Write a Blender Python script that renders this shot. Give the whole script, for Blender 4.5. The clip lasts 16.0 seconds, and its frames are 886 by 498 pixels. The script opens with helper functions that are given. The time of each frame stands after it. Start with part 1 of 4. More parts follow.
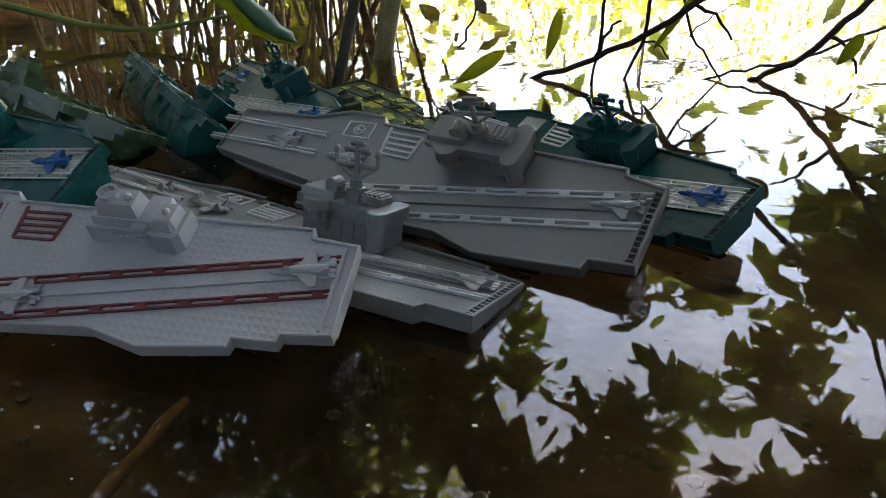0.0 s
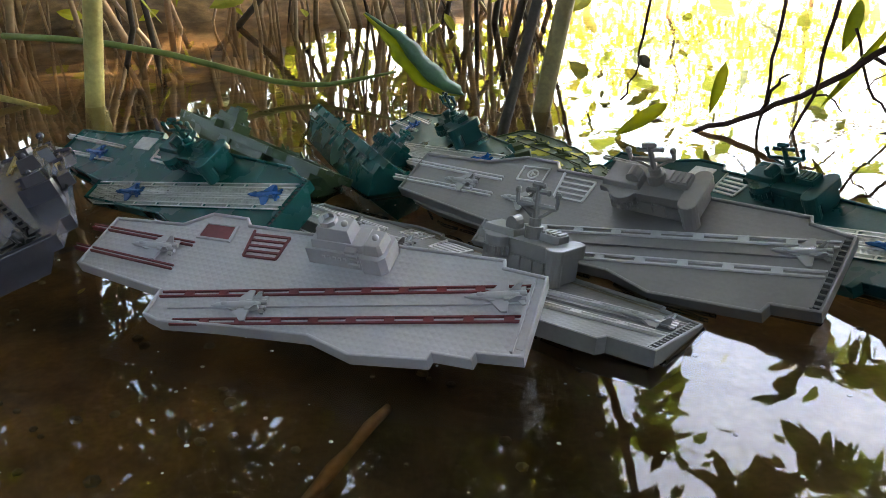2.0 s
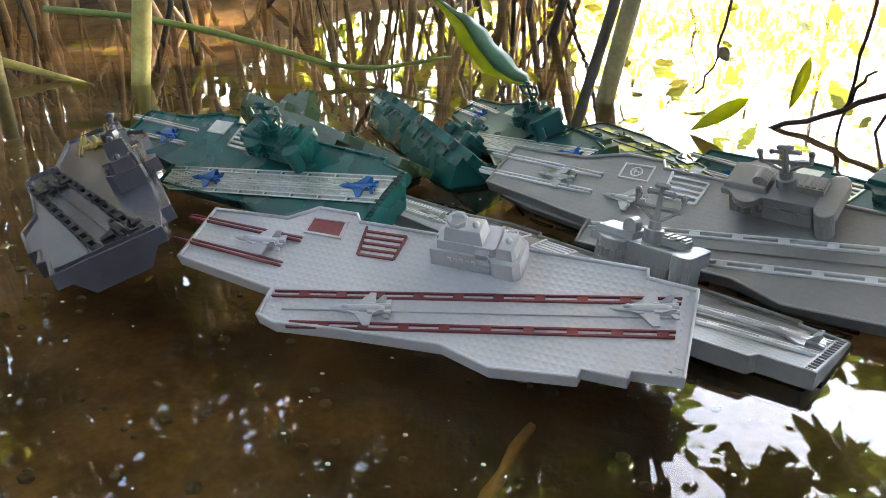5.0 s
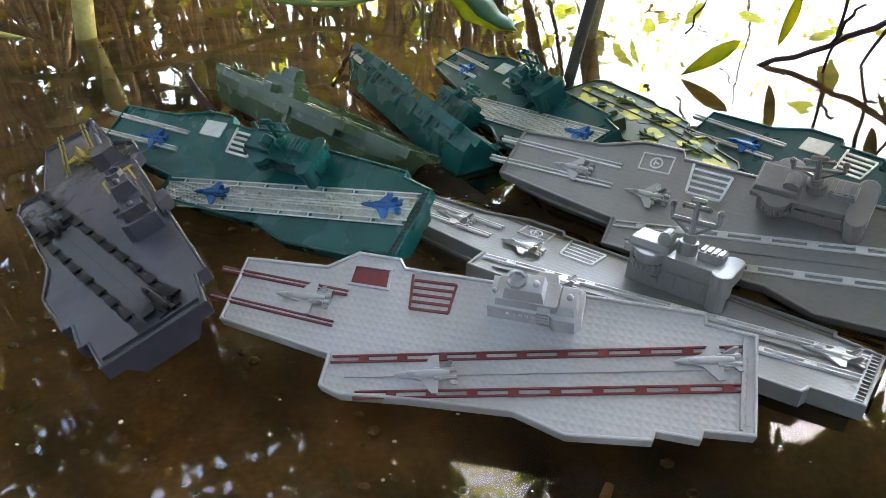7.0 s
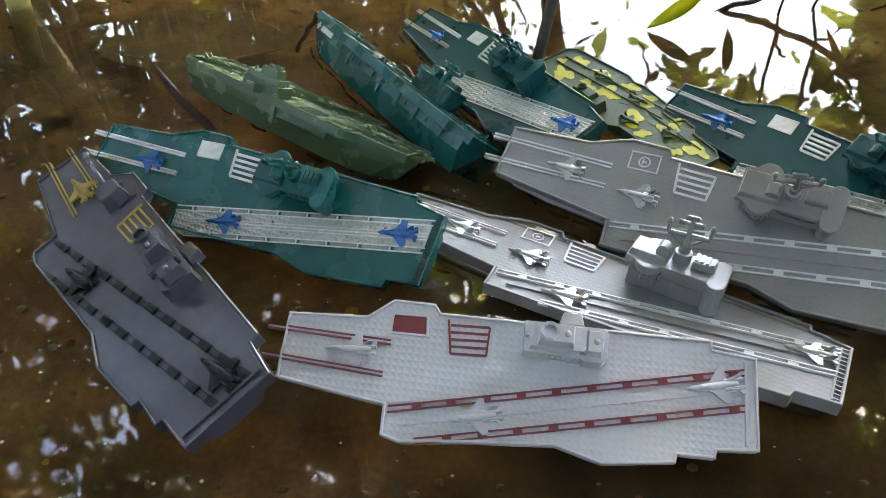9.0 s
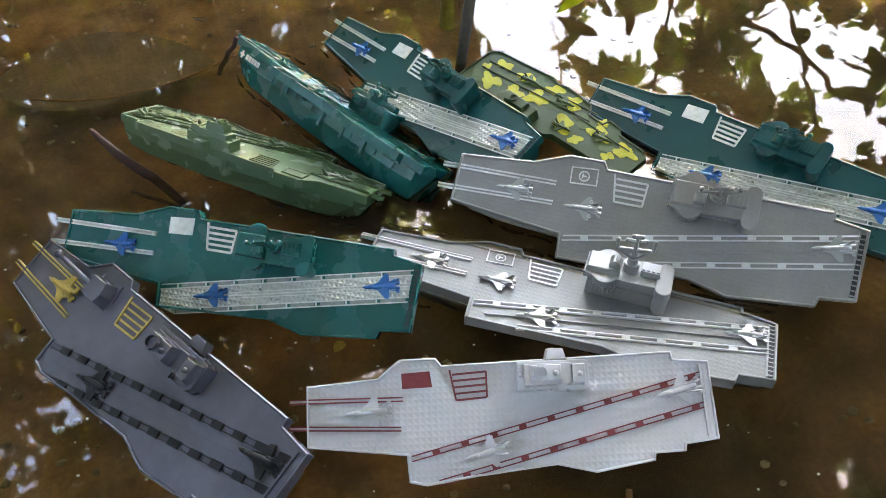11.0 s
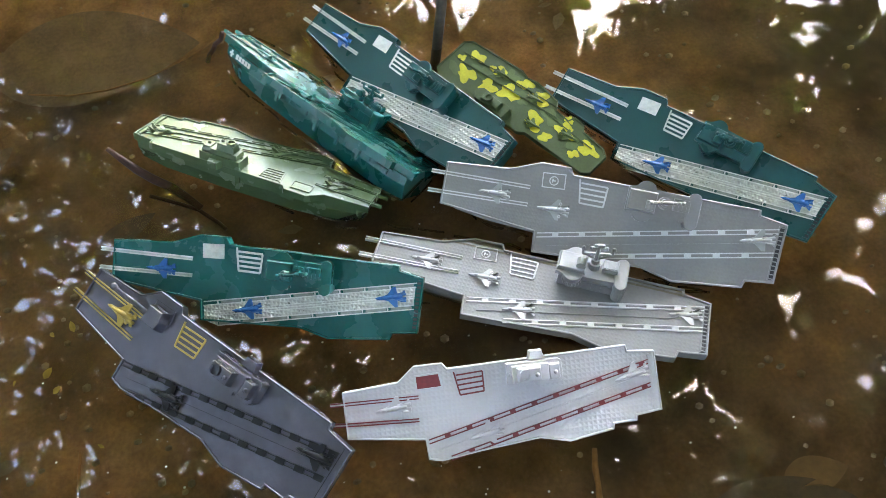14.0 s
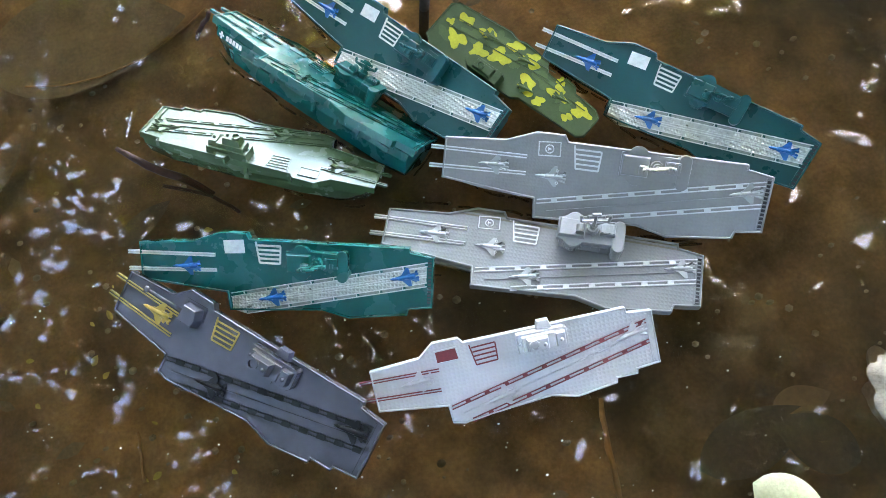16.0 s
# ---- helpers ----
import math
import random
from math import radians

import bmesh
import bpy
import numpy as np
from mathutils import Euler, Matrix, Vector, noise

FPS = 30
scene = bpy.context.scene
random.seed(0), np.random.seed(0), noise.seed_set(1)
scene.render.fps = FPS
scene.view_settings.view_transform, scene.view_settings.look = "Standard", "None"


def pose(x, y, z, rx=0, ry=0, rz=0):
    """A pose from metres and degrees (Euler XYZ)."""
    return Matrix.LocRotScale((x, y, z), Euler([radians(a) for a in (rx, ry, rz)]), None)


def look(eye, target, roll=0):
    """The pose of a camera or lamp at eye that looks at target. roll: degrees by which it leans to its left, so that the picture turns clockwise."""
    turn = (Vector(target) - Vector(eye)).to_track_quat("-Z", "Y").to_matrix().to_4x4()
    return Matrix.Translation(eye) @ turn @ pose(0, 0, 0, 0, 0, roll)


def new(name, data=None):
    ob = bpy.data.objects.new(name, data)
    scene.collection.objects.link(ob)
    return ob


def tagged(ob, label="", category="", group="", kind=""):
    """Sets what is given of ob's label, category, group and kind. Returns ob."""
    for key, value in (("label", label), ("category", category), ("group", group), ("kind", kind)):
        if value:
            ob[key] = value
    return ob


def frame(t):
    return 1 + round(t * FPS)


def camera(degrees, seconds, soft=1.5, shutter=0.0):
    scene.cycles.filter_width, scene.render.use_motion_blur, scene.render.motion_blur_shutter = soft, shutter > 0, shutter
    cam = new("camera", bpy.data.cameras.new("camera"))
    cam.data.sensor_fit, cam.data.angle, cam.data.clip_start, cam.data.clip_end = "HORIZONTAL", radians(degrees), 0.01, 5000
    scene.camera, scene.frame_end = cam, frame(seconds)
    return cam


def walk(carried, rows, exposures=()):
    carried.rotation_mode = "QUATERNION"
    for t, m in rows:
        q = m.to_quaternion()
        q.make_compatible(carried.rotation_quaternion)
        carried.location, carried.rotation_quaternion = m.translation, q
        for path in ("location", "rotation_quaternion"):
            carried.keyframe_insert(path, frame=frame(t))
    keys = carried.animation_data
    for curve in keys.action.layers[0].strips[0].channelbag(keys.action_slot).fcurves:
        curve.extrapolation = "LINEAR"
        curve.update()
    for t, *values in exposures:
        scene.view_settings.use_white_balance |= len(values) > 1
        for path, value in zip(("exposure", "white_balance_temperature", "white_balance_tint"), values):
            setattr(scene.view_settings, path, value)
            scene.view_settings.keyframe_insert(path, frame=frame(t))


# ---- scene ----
# ---------- camera ----------
cam = camera(64.23, 16.0, soft=0.5)
PATH = [
    (0.0, 0.0049, 0.0017, 0.1027, 63.18, -0.44, -0.65),
    (0.5, 0.0001, -0.0031, 0.1010, 64.62, -0.07, 1.86),
    (1.0, -0.0014, -0.0084, 0.1014, 66.08, 0.42, 4.35),
    (1.5, -0.0062, -0.0104, 0.1020, 66.91, 0.81, 6.93),
    (2.0, -0.0097, -0.0135, 0.1027, 67.65, 1.42, 9.98),
    (2.5, -0.0142, -0.0142, 0.1021, 67.91, 1.30, 12.20),
    (3.0, -0.0173, -0.0156, 0.1018, 68.82, 1.77, 15.96),
    (3.5, -0.0218, -0.0186, 0.0996, 68.58, 1.14, 18.31),
    (4.0, -0.0266, -0.0172, 0.0956, 67.85, 0.22, 18.36),
    (4.5, -0.0361, -0.0121, 0.0973, 67.34, -0.43, 14.60),
    (7.0, -0.0780, 0.0148, 0.1433, 56.82, 1.69, 5.38),
    (7.5, -0.0836, 0.0165, 0.1534, 53.94, 0.98, 4.19),
    (8.0, -0.0901, 0.0200, 0.1646, 51.66, 0.88, 3.59),
    (8.5, -0.0948, 0.0242, 0.1785, 49.22, 1.88, 2.12),
    (9.0, -0.1047, 0.0320, 0.1961, 46.66, 2.23, -1.44),
    (9.5, -0.1104, 0.0386, 0.2093, 44.46, 4.32, -5.88),
    (10.0, -0.1160, 0.0447, 0.2216, 42.52, 3.94, -10.01),
    (12.5, -0.1264, 0.0619, 0.2974, 33.25, 2.70, -14.10),
    (13.0, -0.1268, 0.0658, 0.3074, 31.17, 2.92, -14.74),
    (13.5, -0.1234, 0.0765, 0.3225, 29.15, 2.46, -15.81),
    (14.0, -0.1214, 0.0883, 0.3432, 26.09, 3.10, -17.33),
    (14.5, -0.1194, 0.0946, 0.3586, 23.78, 4.19, -18.16),
    (15.0, -0.1181, 0.0984, 0.3668, 21.45, 4.40, -18.46),
    (15.5, -0.1168, 0.1094, 0.3754, 18.76, 4.47, -19.98),
    (16.0, -0.1084, 0.1243, 0.3817, 16.20, 5.03, -21.83),
]
walk(cam, [(t, pose(x, y, z, rx, ry, rz)) for t, x, y, z, rx, ry, rz in PATH],
     exposures=[(0.0, 3.55, 7200, 14), (2.0, 4.25, 7600, 14), (3.5, 4.75, 7800, 14), (4.6, 5.0, 7700, 14), (7.0, 4.9, 7500, 14), (10.0, 5.15, 7600, 14), (12.5, 5.4, 7600, 15), (14.0, 5.5, 7400, 14), (16.0, 5.6, 6600, 12)])

# ---------- light ----------
SUN_AZ, SUN_EL = 36.0, 62.0          # degrees from +y towards +x, height
world = bpy.data.worlds.new("sky")
scene.world = world
world.use_nodes = True
wn = world.node_tree.nodes
sky = wn.new("ShaderNodeTexSky")
sky.sky_type = "NISHITA"
sky.sun_disc = False
sky.sun_elevation = radians(SUN_EL)
sky.sun_rotation = radians(SUN_AZ)
sky.air_density, sky.dust_density = 1.2, 1.6
wn["Background"].inputs["Strength"].default_value = 0.15
world.node_tree.links.new(sky.outputs[0], wn["Background"].inputs["Color"])
sun = new("sun", bpy.data.lights.new("sun", "SUN"))
sun.data.energy, sun.data.angle, sun.data.color = 4.5, radians(3), (1.0, 0.94, 0.82)
_a, _e = radians(SUN_AZ), radians(SUN_EL)
sun.matrix_world = look((math.sin(_a) * math.cos(_e) * 20, math.cos(_a) * math.cos(_e) * 20, math.sin(_e) * 20), (0, 0, 0))

# ---------- materials ----------
def mat(name, rgb, rough=0.5, metal=0.0, vary=0.15, scale=60.0, bump=0.1, fine=600.0, spec=0.5, second=None, trans=0.0):
    """Procedural surface: two scales of colour change, roughness change and fine relief."""
    m = bpy.data.materials.new(name)
    m.use_nodes = True
    n, l = m.node_tree.nodes, m.node_tree.links
    b = n["Principled BSDF"]
    tc = n.new("ShaderNodeTexCoord")
    big, small = n.new("ShaderNodeTexNoise"), n.new("ShaderNodeTexNoise")
    big.inputs["Scale"].default_value, small.inputs["Scale"].default_value = scale, fine
    big.inputs["Detail"].default_value, small.inputs["Detail"].default_value = 5, 3
    for t in (big, small):
        l.new(tc.outputs["Object"], t.inputs["Vector"])
    ramp = n.new("ShaderNodeValToRGB")
    lo = [c * (1 - vary) for c in rgb]
    hi = [min(1, c * (1 + vary)) for c in (second or rgb)]
    ramp.color_ramp.elements[0].color, ramp.color_ramp.elements[1].color = (*lo, 1), (*hi, 1)
    ramp.color_ramp.elements[0].position, ramp.color_ramp.elements[1].position = 0.3, 0.7
    mixv = n.new("ShaderNodeMath")
    mixv.operation = "MULTIPLY_ADD"
    l.new(small.outputs["Fac"], mixv.inputs[0])
    mixv.inputs[1].default_value = 0.35
    half = n.new("ShaderNodeMath")
    half.operation = "MULTIPLY"
    l.new(big.outputs["Fac"], half.inputs[0])
    half.inputs[1].default_value = 0.65
    l.new(half.outputs[0], mixv.inputs[2])
    l.new(mixv.outputs[0], ramp.inputs["Fac"])
    l.new(ramp.outputs["Color"], b.inputs["Base Color"])
    rr = n.new("ShaderNodeMapRange")
    rr.inputs["To Min"].default_value, rr.inputs["To Max"].default_value = max(0.02, rough - 0.12), min(1, rough + 0.12)
    l.new(big.outputs["Fac"], rr.inputs["Value"])
    l.new(rr.outputs["Result"], b.inputs["Roughness"])
    b.inputs["Metallic"].default_value = metal
    b.inputs["Specular IOR Level"].default_value = spec
    if bump:
        bp = n.new("ShaderNodeBump")
        bp.inputs["Strength"].default_value = bump
        bp.inputs["Distance"].default_value = 0.0006
        l.new(small.outputs["Fac"], bp.inputs["Height"])
        l.new(bp.outputs["Normal"], b.inputs["Normal"])
    if trans:
        out = n["Material Output"]
        tr, mx = n.new("ShaderNodeBsdfTranslucent"), n.new("ShaderNodeMixShader")
        mx.inputs[0].default_value = trans
        l.new(ramp.outputs["Color"], tr.inputs["Color"])
        l.new(b.outputs[0], mx.inputs[1])
        l.new(tr.outputs[0], mx.inputs[2])
        l.new(mx.outputs[0], out.inputs["Surface"])
    return m


def knobbed(m, pitch=0.0022, depth=0.0005, strength=0.6):
    """Adds a fine moulded grid of pyramids to a plastic."""
    n, l = m.node_tree.nodes, m.node_tree.links
    tc, sep = n.new("ShaderNodeTexCoord"), n.new("ShaderNodeSeparateXYZ")
    l.new(tc.outputs["Object"], sep.inputs[0])
    waves = []
    for axis in ("X", "Y"):
        mul, sn = n.new("ShaderNodeMath"), n.new("ShaderNodeMath")
        mul.operation, sn.operation = "MULTIPLY", "SINE"
        mul.inputs[1].default_value = 2 * math.pi / pitch
        l.new(sep.outputs[axis], mul.inputs[0])
        l.new(mul.outputs[0], sn.inputs[0])
        waves.append(sn)
    mx = n.new("ShaderNodeMath")
    mx.operation = "MAXIMUM"
    l.new(waves[0].outputs[0], mx.inputs[0])
    l.new(waves[1].outputs[0], mx.inputs[1])
    bp = n.new("ShaderNodeBump")
    bp.inputs["Strength"].default_value, bp.inputs["Distance"].default_value = strength, depth
    l.new(mx.outputs[0], bp.inputs["Height"])
    b = n["Principled BSDF"]
    if b.inputs["Normal"].links:
        l.new(b.inputs["Normal"].links[0].from_socket, bp.inputs["Normal"])
    l.new(bp.outputs["Normal"], b.inputs["Normal"])
    return m


LIGHT_GREY = mat("light_grey_plastic", (0.45, 0.44, 0.455), 0.42, vary=0.06)
LIGHT_DECK = knobbed(mat("light_grey_knobbed", (0.45, 0.44, 0.455), 0.42, vary=0.06), 0.0026, 0.00016, 0.36)
RED = mat("dark_red_paint", (0.165, 0.024, 0.028), 0.45, vary=0.25)
SILVER = mat("silver_plastic", (0.23, 0.23, 0.225), 0.42, metal=0.3, vary=0.1, spec=0.4)
SILVER_DECK = knobbed(mat("silver_knobbed", (0.205, 0.205, 0.20), 0.48, metal=0.25, vary=0.1, spec=0.35), 0.0021, 0.00014, 0.22)
GREY = mat("grey_plastic", (0.275, 0.262, 0.253), 0.37, metal=0.6, vary=0.1)
GREY_DECK = knobbed(mat("grey_knobbed", (0.275, 0.262, 0.253), 0.38, metal=0.6, vary=0.1), 0.0019, 0.00012, 0.13)
PALE = mat("pale_paint", (0.64, 0.63, 0.62), 0.4, vary=0.12)
TEAL = mat("teal_plastic", (0.002, 0.090, 0.080), 0.27, vary=0.1, spec=0.45)
DEEP_TEAL = mat("deep_teal_plastic", (0.002, 0.058, 0.056), 0.30, vary=0.1, spec=0.38)
JET_GREY = mat("bright_grey_plastic", (0.40, 0.395, 0.385), 0.3, metal=0.55, vary=0.1)
ALU = knobbed(mat("worn_silver_paint", (0.50, 0.51, 0.46), 0.32, metal=0.6, vary=0.12, scale=300, bump=0.0), 0.0022, 0.00032, 0.8)
ALU_DARK = mat("worn_dull_silver", (0.24, 0.27, 0.24), 0.4, metal=0.5, vary=0.25, scale=300)
ALU_PLAIN = mat("silver_paint", (0.66, 0.66, 0.62), 0.34, metal=0.55, vary=0.15, scale=300)
BLUE = mat("blue_paint", (0.012, 0.115, 0.34), 0.28, vary=0.25)
SLATE = mat("slate_plastic", (0.060, 0.058, 0.073), 0.20, vary=0.15, spec=0.6, fine=160, bump=0.25)
BLACK = mat("black_paint", (0.008, 0.008, 0.009), 0.5, vary=0.2, spec=0.2)
GOLD = mat("gold_paint", (0.36, 0.25, 0.05), 0.38, metal=0.4, vary=0.25)
OLIVE = mat("olive_plastic", (0.068, 0.106, 0.049), 0.25, vary=0.12)
CAMO = mat("dark_olive_plastic", (0.040, 0.062, 0.020), 0.55, vary=0.2, spec=0.22)
MOSS = mat("moss_green_paint", (0.058, 0.088, 0.026), 0.55, vary=0.2, spec=0.22)
YELLOW = mat("yellow_paint", (0.34, 0.32, 0.02), 0.55, vary=0.25, spec=0.2)
# near-black colour for the shade between stern grille bars
GRILLE_SHADE = mat("painted_grille_shade", (0.03, 0.03, 0.032), 0.6, vary=0.2)
STEM = mat("yellow_green_stem", (0.42, 0.33, 0.10), 0.5, vary=0.3, scale=40, fine=300, bump=0.4, second=(0.50, 0.43, 0.14))
STEM_GREEN = mat("green_stem", (0.16, 0.22, 0.05), 0.45, vary=0.25, scale=40, fine=300, bump=0.3)
STEM_BROWN = mat("brown_green_stem", (0.20, 0.145, 0.06), 0.55, vary=0.35, scale=40, fine=300, bump=0.5, second=(0.26, 0.21, 0.08))
BARK = mat("dark_bark", (0.055, 0.042, 0.03), 0.75, vary=0.4, scale=50, fine=400, bump=0.7)
TWIG = mat("wet_twig", (0.045, 0.020, 0.015), 0.62, vary=0.4, scale=80, fine=400, bump=0.9, spec=0.25)
ROOT = mat("pale_dry_stalk", (0.36, 0.25, 0.14), 0.6, vary=0.4, scale=20, fine=200, bump=0.5)
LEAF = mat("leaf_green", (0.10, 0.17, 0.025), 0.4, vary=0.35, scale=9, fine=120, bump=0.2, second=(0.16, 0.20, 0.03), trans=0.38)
# yellow-green leaf, also brightened where foliage should look sunlit
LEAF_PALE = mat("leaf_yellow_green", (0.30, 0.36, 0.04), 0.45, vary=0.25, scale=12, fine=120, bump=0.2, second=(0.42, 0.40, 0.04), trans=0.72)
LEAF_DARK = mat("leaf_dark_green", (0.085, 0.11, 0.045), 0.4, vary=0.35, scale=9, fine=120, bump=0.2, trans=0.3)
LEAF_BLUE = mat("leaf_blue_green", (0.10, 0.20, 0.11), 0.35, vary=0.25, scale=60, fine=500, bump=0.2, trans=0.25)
STICK = mat("orange_brown_stick", (0.30, 0.16, 0.06), 0.6, vary=0.3, scale=60, fine=500, bump=0.5)
ROCK = mat("pale_bark_chunk", (0.24, 0.19, 0.14), 0.8, vary=0.35, scale=70, fine=500, bump=0.8)
LEAF_DRY = mat("dead_leaf", (0.40, 0.36, 0.20), 0.6, vary=0.3, scale=60, fine=500, bump=0.4)
SUNK_LEAF = mat("sunken_leaf", (0.20, 0.145, 0.085), 0.8, vary=0.4, scale=40, fine=400, bump=0.4)
PEBBLE = mat("pebble", (0.26, 0.2, 0.13), 0.7, vary=0.4, scale=80, fine=500, bump=0.4)
BED_LEAF = mat("pale_sunken_leaf", (0.20, 0.125, 0.064), 0.8, vary=0.4, scale=30, fine=300, bump=0.4)
ROT_LEAF = mat("rotting_leaf", (0.085, 0.058, 0.036), 0.7, vary=0.4, scale=60, fine=400, bump=0.5)
YELLOW_LEAF = mat("yellow_leaf_scrap", (0.46, 0.36, 0.08), 0.6, vary=0.4, scale=90, fine=500, bump=0.3)
SPECK = mat("pale_speck", (0.75, 0.72, 0.66), 0.5, vary=0.2)


def bed_material():
    m = bpy.data.materials.new("muddy_stream_bed")
    m.use_nodes = True
    n, l = m.node_tree.nodes, m.node_tree.links
    b = n["Principled BSDF"]
    tc = n.new("ShaderNodeTexCoord")
    cols = []
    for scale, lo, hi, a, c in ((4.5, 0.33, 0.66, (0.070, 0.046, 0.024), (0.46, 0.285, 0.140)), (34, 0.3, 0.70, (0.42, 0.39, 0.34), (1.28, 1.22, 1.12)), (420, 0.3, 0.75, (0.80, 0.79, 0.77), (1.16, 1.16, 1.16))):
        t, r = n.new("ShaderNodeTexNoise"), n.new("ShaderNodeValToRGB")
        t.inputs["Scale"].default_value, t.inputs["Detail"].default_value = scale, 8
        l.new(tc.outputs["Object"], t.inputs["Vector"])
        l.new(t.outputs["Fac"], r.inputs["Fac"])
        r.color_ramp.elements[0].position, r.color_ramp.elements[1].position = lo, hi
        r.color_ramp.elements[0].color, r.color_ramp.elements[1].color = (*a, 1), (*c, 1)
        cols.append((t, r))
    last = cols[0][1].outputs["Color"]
    for t, r in cols[1:]:
        mx = n.new("ShaderNodeMix")
        mx.data_type, mx.blend_type = "RGBA", "MULTIPLY"
        mx.inputs["Factor"].default_value = 1
        l.new(last, mx.inputs["A"])
        l.new(r.outputs["Color"], mx.inputs["B"])
        last = mx.outputs["Result"]
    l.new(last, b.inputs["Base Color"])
    b.inputs["Roughness"].default_value = 0.9
    bp = n.new("ShaderNodeBump")
    bp.inputs["Strength"].default_value, bp.inputs["Distance"].default_value = 0.7, 0.004
    l.new(cols[1][0].outputs["Fac"], bp.inputs["Height"])
    l.new(bp.outputs["Normal"], b.inputs["Normal"])
    return m


def water_material():
    """Clear brown water: what lies under it shows through, tinted; the gloss grows towards grazing view."""
    m = bpy.data.materials.new("brown_water")
    m.use_nodes = True
    n, l = m.node_tree.nodes, m.node_tree.links
    n.remove(n["Principled BSDF"])
    clear, gloss, fres, mx = (n.new(k) for k in ("ShaderNodeBsdfTransparent", "ShaderNodeBsdfGlossy", "ShaderNodeFresnel", "ShaderNodeMixShader"))
    clear.inputs["Color"].default_value = (0.82, 0.74, 0.60, 1)
    gloss.inputs["Roughness"].default_value = 0.015
    fres.inputs["IOR"].default_value = 1.333
    tc = n.new("ShaderNodeTexCoord")
    w1, w2 = n.new("ShaderNodeTexNoise"), n.new("ShaderNodeTexNoise")
    w1.inputs["Scale"].default_value, w1.inputs["Detail"].default_value = 9, 2
    w2.inputs["Scale"].default_value, w2.inputs["Detail"].default_value = 45, 2
    prev = None
    for w, dist in ((w1, 0.0003), (w2, 0.00006)):
        l.new(tc.outputs["Object"], w.inputs["Vector"])
        bp = n.new("ShaderNodeBump")
        bp.inputs["Strength"].default_value, bp.inputs["Distance"].default_value = 1.0, dist
        l.new(w.outputs["Fac"], bp.inputs["Height"])
        if prev:
            l.new(prev.outputs["Normal"], bp.inputs["Normal"])
        prev = bp
    l.new(prev.outputs["Normal"], gloss.inputs["Normal"])
    l.new(prev.outputs["Normal"], fres.inputs["Normal"])
    silt, murk = n.new("ShaderNodeBsdfDiffuse"), n.new("ShaderNodeMixShader")
    silt.inputs["Color"].default_value = (0.20, 0.155, 0.09, 1)
    murk.inputs[0].default_value = 0.04
    l.new(clear.outputs[0], murk.inputs[1])
    l.new(silt.outputs[0], murk.inputs[2])
    l.new(fres.outputs[0], mx.inputs[0])
    l.new(murk.outputs[0], mx.inputs[1])
    l.new(gloss.outputs[0], mx.inputs[2])
    l.new(mx.outputs[0], n["Material Output"].inputs["Surface"])
    return m


BED, WATER = bed_material(), water_material()

# ---------- mesh helpers ----------
def part(name, bm, material, parent=None, label="", smooth=False):
    me = bpy.data.meshes.new(name)
    bmesh.ops.recalc_face_normals(bm, faces=bm.faces)
    bm.to_mesh(me)
    bm.free()
    if smooth:
        for p in me.polygons:
            p.use_smooth = True
    me.materials.append(material)
    ob = new(name, me)
    ob.parent = parent
    if label:
        tagged(ob, label=label)
    return ob


def box(bm, x0, x1, y0, y1, z0, z1, bevel=0.0, taper=0.0):
    """A block; taper draws the top in on every side."""
    t = taper
    vs = [bm.verts.new(p) for p in ((x0, y0, z0), (x1, y0, z0), (x1, y1, z0), (x0, y1, z0),
                                    (x0 + t, y0 + t, z1), (x1 - t, y0 + t, z1), (x1 - t, y1 - t, z1), (x0 + t, y1 - t, z1))]
    fs = [bm.faces.new([vs[i] for i in f]) for f in ((3, 2, 1, 0), (4, 5, 6, 7), (0, 1, 5, 4), (1, 2, 6, 5), (2, 3, 7, 6), (3, 0, 4, 7))]
    if bevel:
        es = list({e for f in fs for e in f.edges})
        bmesh.ops.bevel(bm, geom=es, offset=bevel, segments=2, affect="EDGES", profile=0.6)


def prism(bm, pts, z0, z1, bevel=0.0, inset=0.0):
    """A polygon in plan, extruded from z0 to z1."""
    lo = [bm.verts.new((x, y, z0)) for x, y in pts]
    hi = [bm.verts.new((x, y, z1)) for x, y in (offset(pts, inset) if inset else pts)]
    n = len(pts)
    top = bm.faces.new(hi)
    bm.faces.new(lo[::-1])
    for i in range(n):
        bm.faces.new((lo[i], lo[(i + 1) % n], hi[(i + 1) % n], hi[i]))
    if bevel:
        bmesh.ops.bevel(bm, geom=list(top.edges), offset=bevel, segments=2, affect="EDGES", profile=0.6)


def disc_pts(cx, cy, r, n=16, a0=0.0, a1=360.0):
    return [(cx + r * math.cos(radians(a0 + (a1 - a0) * i / n)), cy + r * math.sin(radians(a0 + (a1 - a0) * i / n))) for i in range(n if a1 - a0 >= 360 else n + 1)]


def stadium(x0, x1, y0, y1, n=8):
    """A bar in plan with round ends along y."""
    r, cx = (x1 - x0) / 2, (x0 + x1) / 2
    return disc_pts(cx, y1 - r, r, n, 0, 180) + disc_pts(cx, y0 + r, r, n, 180, 360)


